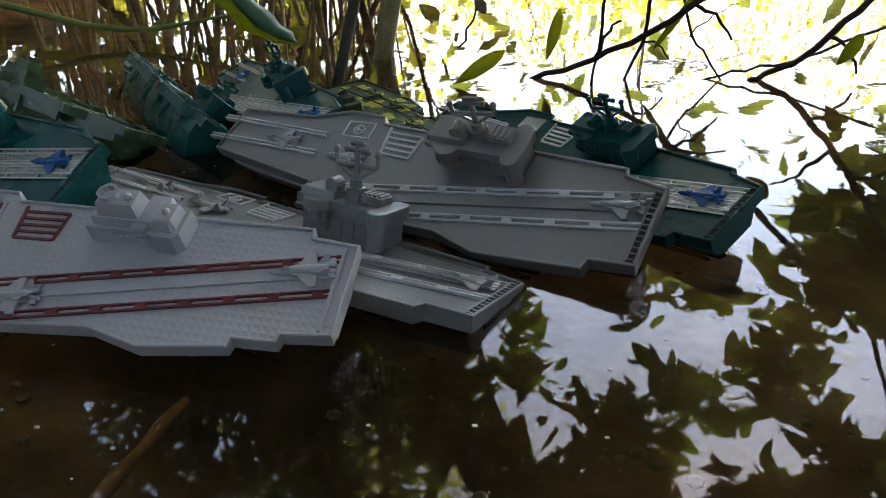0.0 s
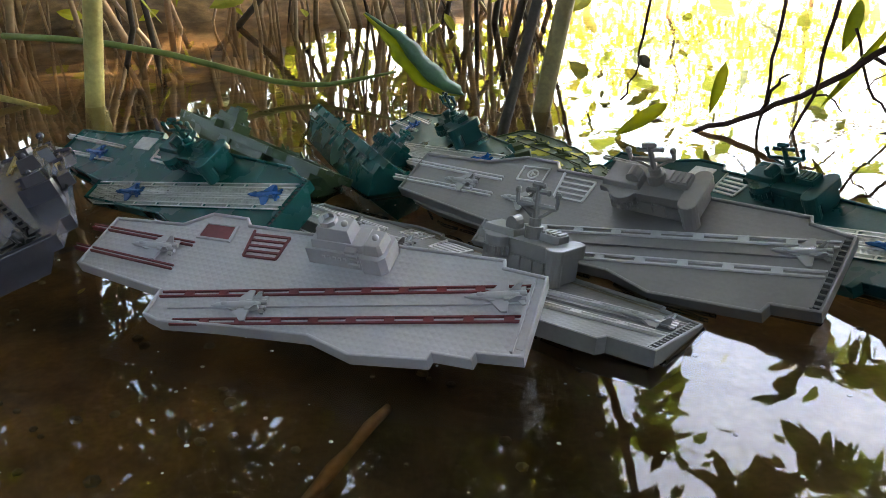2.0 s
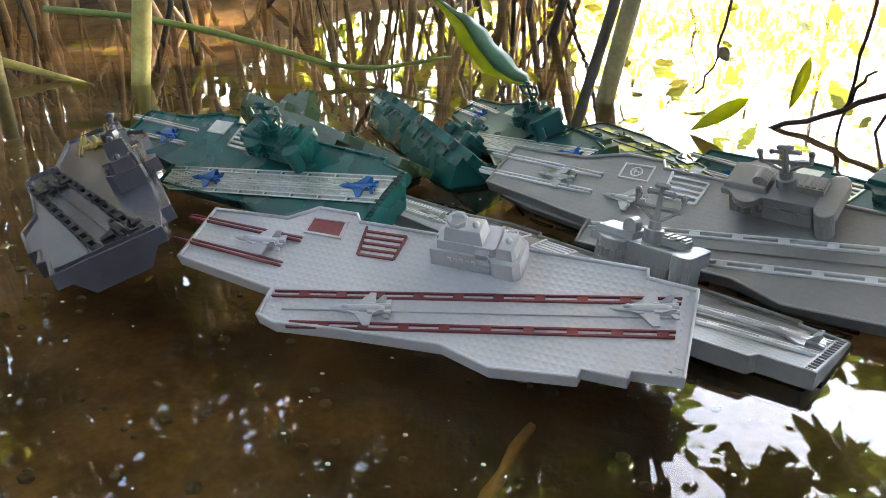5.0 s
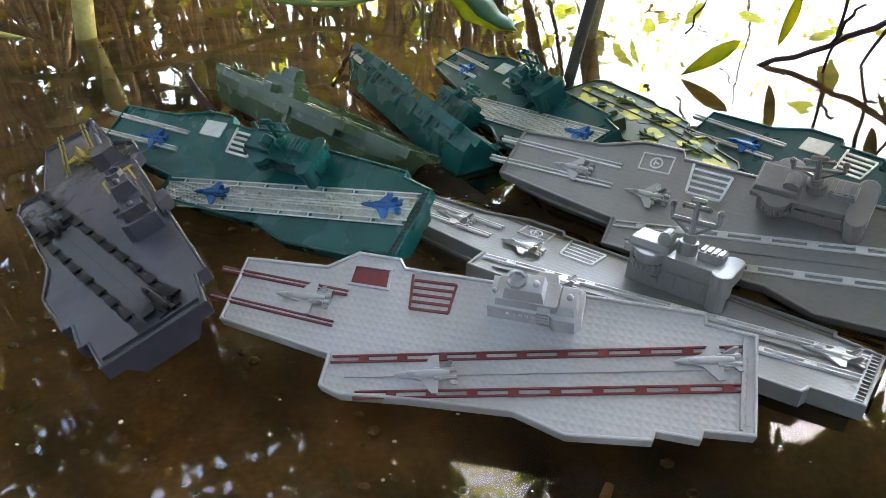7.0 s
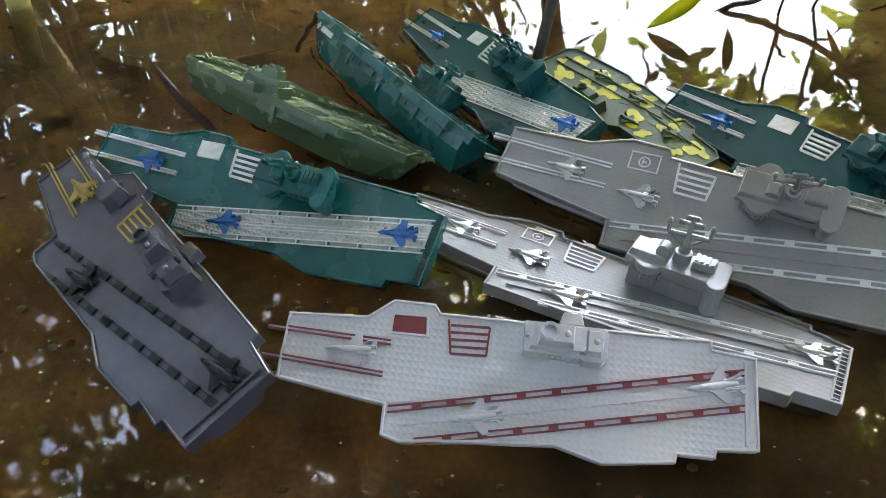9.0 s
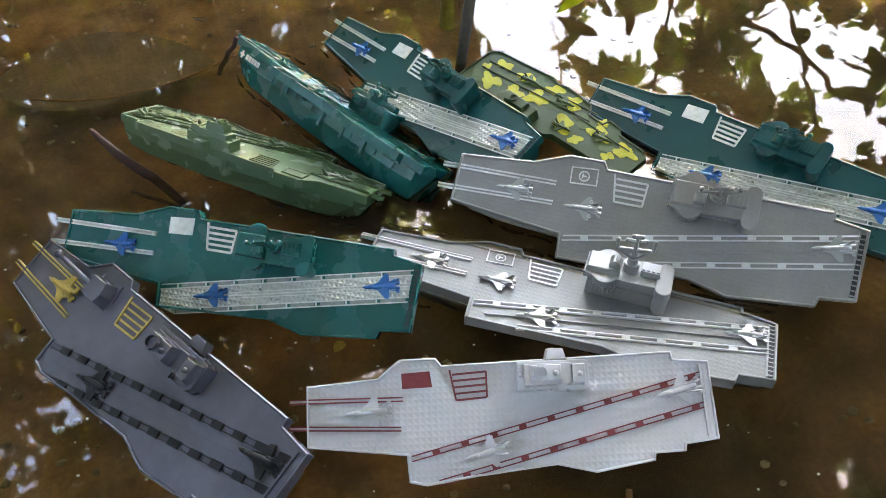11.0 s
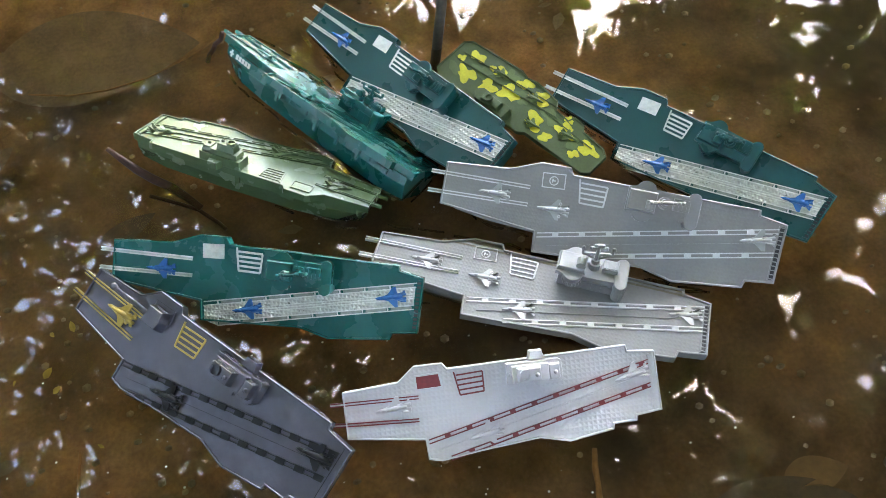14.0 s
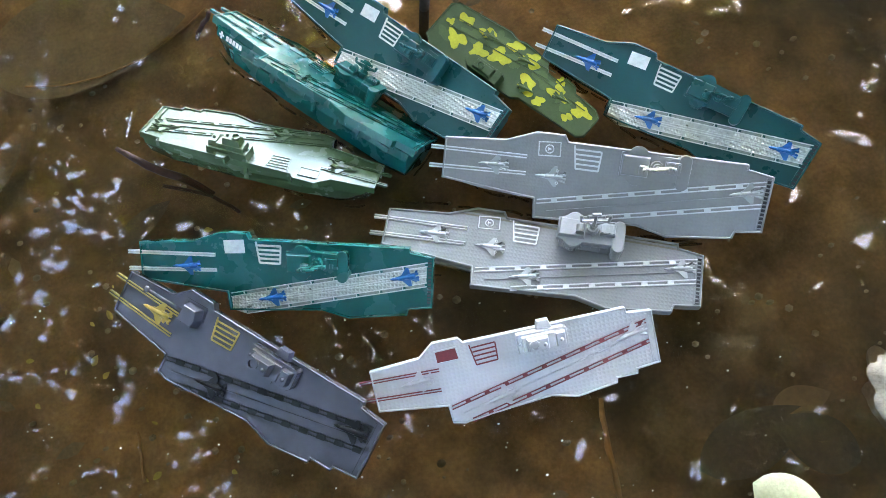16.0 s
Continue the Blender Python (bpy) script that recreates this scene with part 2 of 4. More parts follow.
def offset(pts, d):
    """Moves a closed outline inwards by d (outline runs either way)."""
    n = len(pts)
    area = sum(pts[i][0] * pts[(i + 1) % n][1] - pts[(i + 1) % n][0] * pts[i][1] for i in range(n))
    s = 1 if area > 0 else -1
    out = []
    for i in range(n):
        p, q, r = Vector(pts[i - 1]), Vector(pts[i]), Vector(pts[(i + 1) % n])
        a, b = (q - p).normalized(), (r - q).normalized()
        na, nb = Vector((-a.y, a.x)) * s, Vector((-b.y, b.x)) * s
        m = (na + nb)
        m = m / max(0.35, m.length_squared / 2) if m.length > 1e-6 else na
        out.append(tuple(q + m * d))
    return out


def ring(bm, pts, width, z0, z1):
    """A raised rim along a closed outline."""
    ins = offset(pts, width)
    n = len(pts)
    rows = [[bm.verts.new((x, y, z)) for x, y in p] for p, z in ((pts, z0), (pts, z1), (ins, z1), (ins, z0))]
    for a, b in ((0, 1), (1, 2), (2, 3), (3, 0)):
        for i in range(n):
            bm.faces.new((rows[a][i], rows[a][(i + 1) % n], rows[b][(i + 1) % n], rows[b][i]))


def tube(bm, pts, radii, sides=8):
    """A tapered round rod along points."""
    pts = [Vector(p) for p in pts]
    if not hasattr(radii, "__len__"):
        radii = [radii] * len(pts)
    rings = []
    ref = Vector((0.31, 0.17, 0.93))
    for i, p in enumerate(pts):
        d = (pts[min(i + 1, len(pts) - 1)] - pts[max(i - 1, 0)]).normalized()
        u = d.cross(ref)
        if u.length < 0.05:
            u = d.cross(Vector((1, 0, 0)))
        u.normalize()
        w = d.cross(u)
        rings.append([bm.verts.new(p + (u * math.cos(2 * math.pi * k / sides) + w * math.sin(2 * math.pi * k / sides)) * radii[i]) for k in range(sides)])
    for a, b in zip(rings, rings[1:]):
        for k in range(sides):
            bm.faces.new((a[k], a[(k + 1) % sides], b[(k + 1) % sides], b[k]))
    bm.faces.new(rings[0][::-1])
    bm.faces.new(rings[-1])


def ball(bm, c, r, seg=10):
    bmesh.ops.create_uvsphere(bm, u_segments=seg, v_segments=max(5, seg // 2 + 1), radius=r, matrix=Matrix.Translation(c))


def bent(p, q, n=6, sag=(0, 0, 0), jit=0.0, rng=random):
    """Points from p to q along a bow."""
    p, q, s = Vector(p), Vector(q), Vector(sag)
    return [p.lerp(q, i / n) + s * (4 * (i / n) * (1 - i / n)) + Vector([rng.uniform(-jit, jit) for _ in range(3)]) * (0 < i < n) for i in range(n + 1)]


# ---------- setting: bed, banks, water ----------
def bank_height(x, y):
    r, az = math.hypot(x, y), math.degrees(math.atan2(x, y))
    h = -0.040 + 0.010 * noise.noise((x * 5, y * 5, 0)) + 0.004 * noise.noise((x * 23, y * 23, 3))
    if -150 < az < 12:
        edge = 1.45 + 0.25 * noise.noise((az * 0.05, 0, 7)) + max(0, az + 8) * 0.12
    elif 12 <= az < 75:
        edge = 4.2 + 0.4 * noise.noise((az * 0.05, 0, 7))
    else:
        edge = 0.75 + 0.1 * noise.noise((az * 0.05, 0, 7))
        if az > 75:
            edge += max(0, (100 - az)) * 0.1
    d = r - edge
    if d > 0:
        low = max(0.0, min(1.0, (az + 34) / 14)) if az < 75 else 0.0
        h += min(d * 0.35, 0.5 - 0.42 * low) + 0.05 * min(1, d * 3) * noise.noise((x * 2, y * 2, 1)) + 0.02 * min(1, d * 3) * noise.noise((x * 9, y * 9, 1))
    return h


def build_bed():
    bm = bmesh.new()
    radii = [0.0] + [0.03 * i for i in range(1, 31)] + [0.9 * 1.11 ** i for i in range(1, 50)]
    seg = 120
    rows = []
    cx, cy = -0.1, 0.28
    for r in radii:
        rows.append([bm.verts.new((cx + r * math.sin(2 * math.pi * k / seg), cy + r * math.cos(2 * math.pi * k / seg), bank_height(cx + r * math.sin(2 * math.pi * k / seg), cy + r * math.cos(2 * math.pi * k / seg)))) for k in range(seg)] if r else [bm.verts.new((cx, cy, bank_height(cx, cy)))])
    for k in range(seg):
        bm.faces.new((rows[0][0], rows[1][k], rows[1][(k + 1) % seg]))
    for a, b in zip(rows[1:], rows[2:]):
        for k in range(seg):
            bm.faces.new((a[k], b[k], b[(k + 1) % seg], a[(k + 1) % seg]))
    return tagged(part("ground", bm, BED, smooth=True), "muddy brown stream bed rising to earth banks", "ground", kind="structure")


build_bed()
bm = bmesh.new()
bmesh.ops.create_grid(bm, x_segments=1, y_segments=1, size=60)
tagged(part("water", bm, WATER), "still shallow brown water reflecting trees and sky", "water", kind="structure")

# ---------- the toy carriers ----------
MM = 0.001
LONG = [(0, 13), (33, 15.8), (48.5, 21.8), (63.5, 22), (65.5, 18.6), (156.5, 19.2), (157, 16.6), (170, 14.5),
        (170, -14.6), (157, -16.5), (156, -20), (123, -24.3), (107, -20.6), (75, -22.8), (52.5, -24.3), (51.2, -13.8), (0.4, -9.2)]
SHORT = [(0, 13.4), (30.5, 15.4), (39.8, 23), (55.5, 23), (58, 19.7), (156.5, 21), (157, 17.6), (171.8, 16.2),
         (172, -16.2), (158, -17.8), (157.5, -20.5), (145, -20.8), (144.5, -23.6), (120, -27.3), (104, -23.4), (72, -26.4), (50, -29.3), (42.7, -27.6), (42, -17), (0.5, -11.9)]
BLUNT = [(0, 9), (5, 13), (60, 15), (66, 19), (104, 20), (108, 23), (150, 22), (158, 17), (158, -15), (152, -20), (100, -25), (92, -22.5), (84, -24.5), (60, -22), (55, -15), (42, -14), (40, -19.5), (30, -18.5), (26, -14), (6, -13), (0, -9)]


def mm(pts):
    return [(x * MM, y * MM) for x, y in pts]


def hull_mesh(out, depth=14.0, beam=13.5):
    """Deck slab with a hull below it: raked bow, square stern, sides drawn in."""
    bm = bmesh.new()
    prism(bm, mm(out), -3.6 * MM, 0)
    x1 = out[len(out) // 2][0]
    secs = []
    length = max(p[0] for p in out)
    for u, wt, wb, keel in ((0.012, 0.45, 0.05, 0.35), (0.05, 0.78, 0.22, 0.85), (0.14, 0.95, 0.5, 1.0), (0.3, 1.08, 0.72, 1.0), (0.6, 1.12, 0.8, 1.0), (0.88, 1.05, 0.74, 1.0), (0.985, 0.95, 0.62, 0.92)):
        x, w = u * length, beam
        secs.append([(x * MM, s * min(w * f, 11.5 + 0.06 * x if u < 0.4 else 99) * MM, z * depth * keel * MM - (3.2 * MM if z == 0 else 0)) for s, f, z in ((1, wt, 0), (1, wt * 0.98, -0.45), (1, wb, -1), (-1, wb, -1), (-1, wt * 0.98, -0.45), (-1, wt, 0))])
    rows = [[bm.verts.new(p) for p in s] for s in secs]
    for a, b in zip(rows, rows[1:]):
        for i in range(6):
            bm.faces.new((a[i], a[(i + 1) % 6], b[(i + 1) % 6], b[i]))
    bm.faces.new(rows[0])
    bm.faces.new(rows[-1][::-1])
    return bm


def make_jet(ship, m, s=1.0, label=""):
    """A small moulded jet, nose towards -x: body, swept wings, tail planes, twin fins, engines, canopy."""
    k = s * MM
    bm = bmesh.new()
    body = [(-8.4, 0.2), (-6.6, 0.85), (-3, 1.15), (2, 1.35), (6, 1.2), (7.5, 0.9)]
    tube(bm, [(x * k, 0, 1.2 * k) for x, _ in body], [r * k for _, r in body], 8)
    jet = part("jet", bm, m, ship, label, smooth=True)
    for sd in (1, -1):
        for name, pts, z in (("wing", [(-1.8, 0.8), (2.4, 5.8), (4.1, 5.8), (4.4, 0.8)], 1.0), ("tailplane", [(6.0, 0.8), (8.2, 3.3), (9.3, 3.3), (8.6, 0.6)], 1.05), ("air_intake", [(-4.5, 0.7), (-1, 1.9), (0.5, 1.9), (0.5, 0.7)], 1.2)):
            bm = bmesh.new()
            prism(bm, [(x * k, sd * y * k) for x, y in pts], (z - 0.35) * k, (z + 0.35) * k)
            part(name, bm, m, jet)
        bm = bmesh.new()
        tube(bm, [(3 * k, sd * 1.1 * k, 1.1 * k), (9.4 * k, sd * 1.2 * k, 1.1 * k)], [0.95 * k, 0.75 * k], 8)
        part("engine", bm, m, jet)
        bm = bmesh.new()
        vs = [bm.verts.new(p) for p in ((4.4 * k, sd * 1.5 * k, 1.6 * k), (7.6 * k, sd * 1.6 * k, 1.6 * k), (8.4 * k, sd * 2.3 * k, 4.2 * k), (7.2 * k, sd * 2.2 * k, 4.2 * k))]
        f = bm.faces.new(vs)
        ex = bmesh.ops.extrude_face_region(bm, geom=[f])
        bmesh.ops.translate(bm, verts=[v for v in ex["geom"] if isinstance(v, bmesh.types.BMVert)], vec=(0, sd * 0.45 * k, 0))
        part("tail_fin", bm, m, jet)
    bm = bmesh.new()
    bmesh.ops.create_uvsphere(bm, u_segments=8, v_segments=6, radius=0.75 * k, matrix=Matrix.Translation((-3.6 * k, 0, 2.1 * k)) @ Matrix.Diagonal((1.9, 1, 1, 1)))
    part("canopy", bm, m, jet, smooth=True)
    return jet


def put(ob, x, y, z=0.0, turn=0.0):
    ob.location = (x * MM, y * MM, z * MM)
    ob.rotation_euler = (0, 0, radians(turn))
    return ob


def mast_island(ship, m, cx, cy, mast=1.0):
    """Island with bridge wings, domed director, mast with radar arms and a funnel block."""
    bm = bmesh.new()
    box(bm, -15 * MM, 14 * MM, -5.2 * MM, 5.2 * MM, 0, 8 * MM, 0.4 * MM, 0.3 * MM)
    for x in (-3, 1.5, 6):
        box(bm, (x - 0.3) * MM, (x + 3.6) * MM, -5.7 * MM, -5.1 * MM, 1.5 * MM, 5.5 * MM)
    for z in (2, 4, 6):
        box(bm, -6.4 * MM, -4.6 * MM, -6.0 * MM, -5.0 * MM, z * MM, (z + 1.1) * MM)
    isl = put(part("island", bm, m, ship), cx, cy)
    bm = bmesh.new()
    prism(bm, mm([(-16.5, -6), (-14, -6)] + disc_pts(-8.5, -5, 4.6, 10, 200, 340) + [(-4, -6), (11, -6), (11, 6), (-4, 6)] + disc_pts(-8.5, 5, 4.6, 10, 20, 160) + [(-14, 6), (-16.5, 6)]), 7.6 * MM, 9.6 * MM, 0.35 * MM)
    prism(bm, mm(disc_pts(-8.5, -5, 4.2, 14)), 4.2 * MM, 7.6 * MM)
    for a in range(200, 350, 24):
        prism(bm, mm(disc_pts(-8.5 + 4.2 * math.cos(radians(a)), -5 + 4.2 * math.sin(radians(a)), 0.7, 6)), 5 * MM, 7 * MM)
    prism(bm, mm([(-16, -5), (-3, -5), (-3, 5), (-16, 5)]), 9.6 * MM, 11.3 * MM, 0.35 * MM, 0.5 * MM)
    part("bridge_deck", bm, m, isl)
    bm = bmesh.new()
    prism(bm, mm(stadium(10.5, 16.5, -9.2, 8)), 6.6 * MM, 10 * MM, 0.4 * MM)
    prism(bm, mm(disc_pts(13.5, -6.2, 2.7, 14)), 0.8 * MM, 6.6 * MM)
    box(bm, 10.8 * MM, 14.5 * MM, -3 * MM, 6 * MM, 0.5 * MM, 6.6 * MM)
    part("funnel_house", bm, m, isl)
    bm = bmesh.new()
    box(bm, 4.2 * MM, 11.5 * MM, -1.6 * MM, 4 * MM, 9.6 * MM, 11.8 * MM, 0.3 * MM)
    for i in range(4):
        box(bm, (4.6 + i * 1.8) * MM, (5.7 + i * 1.8) * MM, -1.1 * MM, 3.4 * MM, 11.8 * MM, 12.3 * MM)
    part("vent_box", bm, m, isl)
    bm = bmesh.new()
    tube(bm, [(-5.6 * MM, -3.4 * MM, 12.2 * MM), (-5.6 * MM, -3.3 * MM, 12.2 * MM), (-5.6 * MM, 0.6 * MM, 12.4 * MM), (-5.6 * MM, 1.0 * MM, 12.4 * MM)], [1.7 * MM, 2.2 * MM, 2.2 * MM, 1.6 * MM], 14)
    part("director_dome", bm, m, isl)
    bm = bmesh.new()
    tube(bm, [(0.4 * MM, 0.8 * MM, 9.4 * MM), (0.4 * MM, 0.8 * MM, 12.6 * MM), (0.4 * MM, 0.8 * MM, 12.7 * MM), (0.4 * MM, 0.8 * MM, 14.6 * MM)], [3 * MM, 2.9 * MM, 2.0 * MM, 1.9 * MM], 14)
    h = 14.4 + 8.5 * mast
    tube(bm, [(0.4 * MM, 0.8 * MM, 14.4 * MM), (0.4 * MM, 0.8 * MM, h * MM)], [1.1 * MM, 0.8 * MM], 8)
    part("mast", bm, m, isl)
    top = 14.4 + 8.5 * mast
    for i, (z, half, th) in enumerate(((top - 5.2 * mast, 6.6, 0.75), (top - 1.6 * mast, 3.6, 0.7), (top, 1.7, 0.8))):
        bm = bmesh.new()
        c, d = Vector((0.4, 0.8, z)), Vector((0.985, 0.17, 0))
        tube(bm, [(c - d * half) * MM, (c + d * half) * MM], th * MM, 6)
        for sd in (-1, 1):
            e = c + d * half * sd
            if i == 0:
                tube(bm, [e * MM, (e + Vector((0.2 * sd, 0, 3.0 * mast))) * MM], [0.7 * MM, 0.75 * MM], 6)
                ball(bm, (e + Vector((0.2 * sd, 0, 3.2 * mast))) * MM, 1.05 * MM, 8)
                tube(bm, [(e - d * 0.6 * sd) * MM, (c + Vector((0, 0, -3.0 * mast)) + d * 1.0 * sd) * MM], 0.5 * MM, 5)
            else:
                ball(bm, e * MM, (0.95 - 0.1 * i) * MM, 7)
        part("radar_arm", bm, m, isl)
    return isl


def block_island(ship, m, cx, cy, ringed=True):
    """Stepped block island with a ring-shaped director, small domes and a side lobe."""
    bm = bmesh.new()
    prism(bm, mm([(-14.5, -6), (6, -6), (7, -7.2), (13.5, -7.2), (15.5, -5), (15.5, 5), (13.5, 6), (-14.5, 6)]), 0, 7 * MM, 0.25 * MM, 0.2 * MM)
    for i in range(5):
        box(bm, (-8.2 + i * 2) * MM, (-7.2 + i * 2) * MM, -6.5 * MM, -5.6 * MM, 3.8 * MM, 5 * MM)
    isl = put(part("island", bm, m, ship), cx, cy)
    bm = bmesh.new()
    prism(bm, mm([(-12, -4.8), (7, -4.8), (8, -4), (8, 4.6), (-12, 4.6)]), 6.9 * MM, 10.4 * MM, 0.25 * MM, 0.3 * MM)
    part("bridge", bm, m, isl)
    for i in range(4):
        bm = bmesh.new()
        box(bm, 1.5 * MM, 5.5 * MM, -6.9 * MM, -4.4 * MM, (2.2 + i * 2.1) * MM, (3.2 + i * 2.1) * MM)
        part("side_step", bm, m, isl)
    bm = bmesh.new()
    prism(bm, mm([(-9.5, -4), (3.4, -4), (3.4, 3.8), (-9.5, 3.8)]), 10.3 * MM, 15.4 * MM, 0.25 * MM, 0.7 * MM)
    part("bridge_top", bm, m, isl)
    bm = bmesh.new()
    prism(bm, mm([(7.5, -5), (13, -5), (14, -3.5), (14, 4), (7.5, 4)]), 6.9 * MM, 11 * MM, 0.25 * MM, 0.7 * MM)
    part("aft_house", bm, m, isl)
    for x, y, z, r in ((11, -0.6, 11.5, 1.2), (0.6, -0.4, 15.9, 1.25), (-13, 0, 7.3, 0.9)):
        bm = bmesh.new()
        tube(bm, [(x * MM, y * MM, (z - 1.2) * MM), (x * MM, y * MM, z * MM)], r * 0.8 * MM, 10)
        ball(bm, (x * MM, y * MM, z * MM), r * MM, 10)
        part("small_dome", bm, m, isl, smooth=True)
    bm = bmesh.new()
    ring(bm, mm(disc_pts(-5.6, 0, 3.3, 8, 22.5, 382.5)), 0.9 * MM, 14.8 * MM, 17.2 * MM)
    part("director_ring", bm, m, isl)
    bm = bmesh.new()
    prism(bm, mm([(-2.5, 6), (-1, 11.5), (6, 11.5), (7.5, 6)]), 0 * MM, 5 * MM, 0.4 * MM, 0.4 * MM)
    part("side_lobe", bm, m, isl)
    return isl


def strip(bm, p, q, w, z0, z1):
    p, q = Vector(p), Vector(q)
    d = (q - p).normalized()
    nn = Vector((-d.y, d.x)) * w / 2
    prism(bm, mm([tuple(p + nn), tuple(p - nn), tuple(q - nn), tuple(q + nn)]), z0 * MM, z1 * MM)


def carrier(label, out, pose_m, scale, body, deck_m, mark, prong_m, jet_m, island, runway_fill=None, jets=(), rails=(), group="toy carriers", lit_box=None, jet_label="", island_at=(108, 11), mast=1.0, fwd=None, rim=True, depth=14.0, beam=13.5, tall=1.15):
    ship = tagged(new("toy_aircraft_carrier"), label, "toy ship", group)
    part("hull", hull_mesh(out, depth, beam), body, ship)
    bm = bmesh.new()
    prism(bm, mm(offset(out, 0.7)), -0.3 * MM, 0.25 * MM)
    part("flight_deck", bm, deck_m, ship)
    if rim:
        bm = bmesh.new()
        ring(bm, mm(out), 1.0 * MM, -0.2 * MM, 1.35 * MM)
        crest = [e for e in bm.edges if min(v.co.z for v in e.verts) > 1.3 * MM]
        bmesh.ops.bevel(bm, geom=crest, offset=0.28 * MM, segments=1, affect="EDGES", profile=0.5)
        part("deck_rim", bm, body, ship)
    short = out is SHORT
    l, s1, s2, qx = ((42.5, -17.6), (168.0, 11.6), (168.0, -3.2), 41) if short else ((52, -14.4), (167.2, 11.6), (167.4, -2.2), 50)
    slope = (s1[1] - l[1]) / (s1[0] - l[0])
    ang = math.degrees(math.atan(slope))
    gap = s1[1] - s2[1] - 2.2
    def line(x, off):
        return (x, s1[1] - 1.0 - off + slope * (x - s1[0]))
    start = l[0] + 1.5
    if runway_fill:
        bm = bmesh.new()
        prism(bm, mm([line(start, -1.2), line(s1[0] - 1, -1.2), line(s1[0] - 1, gap + 1.2), line(start + 9, gap + 1.2), line(start + 1, gap - 2.5)]), 0.2 * MM, 0.75 * MM)
        part("runway_panel", bm, runway_fill, ship)
    for off, x0 in ((0, start), (gap, start + ((9 if runway_fill else 20) if not short else 11))):
        bm = bmesh.new()
        for e in (-1.05, 1.05):
            strip(bm, line(x0, off + e), line(s1[0] - 0.5, off + e), 0.35 if mark is BLACK else 0.55, 0.2, 1.15)
        x = s1[0] - (5.5 if short else 14.5)
        while x > x0 + 1:
            strip(bm, line(x, off), line(x + (5.0 if mark is BLACK else 3.1 if runway_fill is None else 0.7), off), 3.0 if mark is BLACK else 2.1, 0.2, 1.25 if mark is BLACK else 1.05)
            x -= 10.2 if mark is BLACK else 12.2 if short else 13.1
        part("runway_marking", bm, mark, ship)
    if runway_fill:
        for off, x0 in ((0, start), (gap, start + 9)):
            bm = bmesh.new()
            strip(bm, line(x0, off), line(s1[0] - 0.8, off), 2.6, 0.2, 0.82)
            part("runway_border", bm, body, ship)
            x = s1[0] - 12.4
            while x > x0:
                bm = bmesh.new()
                strip(bm, line(x, off), line(x + 10.6, off), 1.5, 0.2, 1.0)
                part("border_plate", bm, ALU_DARK, ship)
                x -= 13.1
    bm = bmesh.new()
    strip(bm, line(start + 6, gap / 2), line(s1[0] - 1, gap / 2), 0.55, 0.2, 1.05)
    if runway_fill:
        for e in (-1.3, 1.3):
            strip(bm, line(start + 6, gap / 2 + e), line(s1[0] - 1, gap / 2 + e), 0.4, 0.2, 1.0)
    part("centre_line", bm, mark if runway_fill else body, ship)
    # catapult rails that stand out over the bow
    for y0, y1, xe in ((7.2, 6.2, 41), (-3.7, -6.0, 40)) if short else ((6.9, 8.2, 45), (-3.2, -0.8, 45.5)):
        bm = bmesh.new()
        strip(bm, (-7, y0), (xe, y1), 1.7, -0.9, 0.55)
        rail = part("catapult_rail", bm, runway_fill or body, ship)
        for off in (-0.75, 0.75):
            bm = bmesh.new()
            strip(bm, (-7.1, y0 + off), (xe, y1 + off), 0.6, -0.7, 1.2)
            part("rail_line", bm, prong_m, rail)
    # lift panel and striped lift
    bm = bmesh.new()
    q = [(40.6, 17), (52.8, 17.4), (53.7, 10.7), (40.8, 10.5)] if short else [(50, 17.0), (61.8, 18), (62.5, 10.2), (50.7, 9.4)]
    if lit_box:
        prism(bm, mm(q), 0.2 * MM, 0.7 * MM)
        part("lift_panel", bm, lit_box, ship)
        if short:
            bm = bmesh.new()
            ring(bm, mm(offset(q, -0.9)), 0.8 * MM, 0.2 * MM, 1.1 * MM)
            part("lift_frame", bm, body, ship)
    else:
        ring(bm, mm(q), 0.5 * MM, 0.2 * MM, 0.8 * MM)
        cx, cy = sum(p[0] for p in q) / 4, sum(p[1] for p in q) / 4
        ring(bm, mm(disc_pts(cx, cy, 2.4, 14)), 0.5 * MM, 0.2 * MM, 0.8 * MM)
        box(bm, (cx - 0.9) * MM, (cx + 0.9) * MM, (cy - 0.3) * MM, (cy + 0.3) * MM, 0.2 * MM, 0.8 * MM)
        box(bm, (cx - 0.9) * MM, (cx - 0.4) * MM, (cy - 1) * MM, (cy + 1) * MM, 0.2 * MM, 0.8 * MM)
        part("lift_marking", bm, mark, ship)
    r2, r3, r4 = ((76.9, 16.2), (76.7, 5.4), (63.6, 4.7)) if short else ((83.3, 15.4), (82.9, 5.3), (71, 5.2))
    r1 = (r4[0] + (r2[0] - r3[0]) - 1.5, r2[1] + (r4[1] - r3[1]))
    bars = [(Vector(r1).lerp(Vector(r4), f), Vector(r2).lerp(Vector(r3), f), 0.85 if runway_fill is None else 1.1, 0.9) for f in (0, 0.25, 0.5, 0.75, 1.0)]
    for a, b, w, z in bars + [(r2, r3, 0.8, 0.95), ((r1[0] - 1.0, r1[1] + 2.0), r4, 0.8, 0.98)]:
        bm = bmesh.new()
        strip(bm, a, b, w, 0.2, z)
        part("lift_bar", bm, prong_m if fwd else mark, ship)
    # stern grille
    xs = 170 if not short else 172
    bm = bmesh.new()
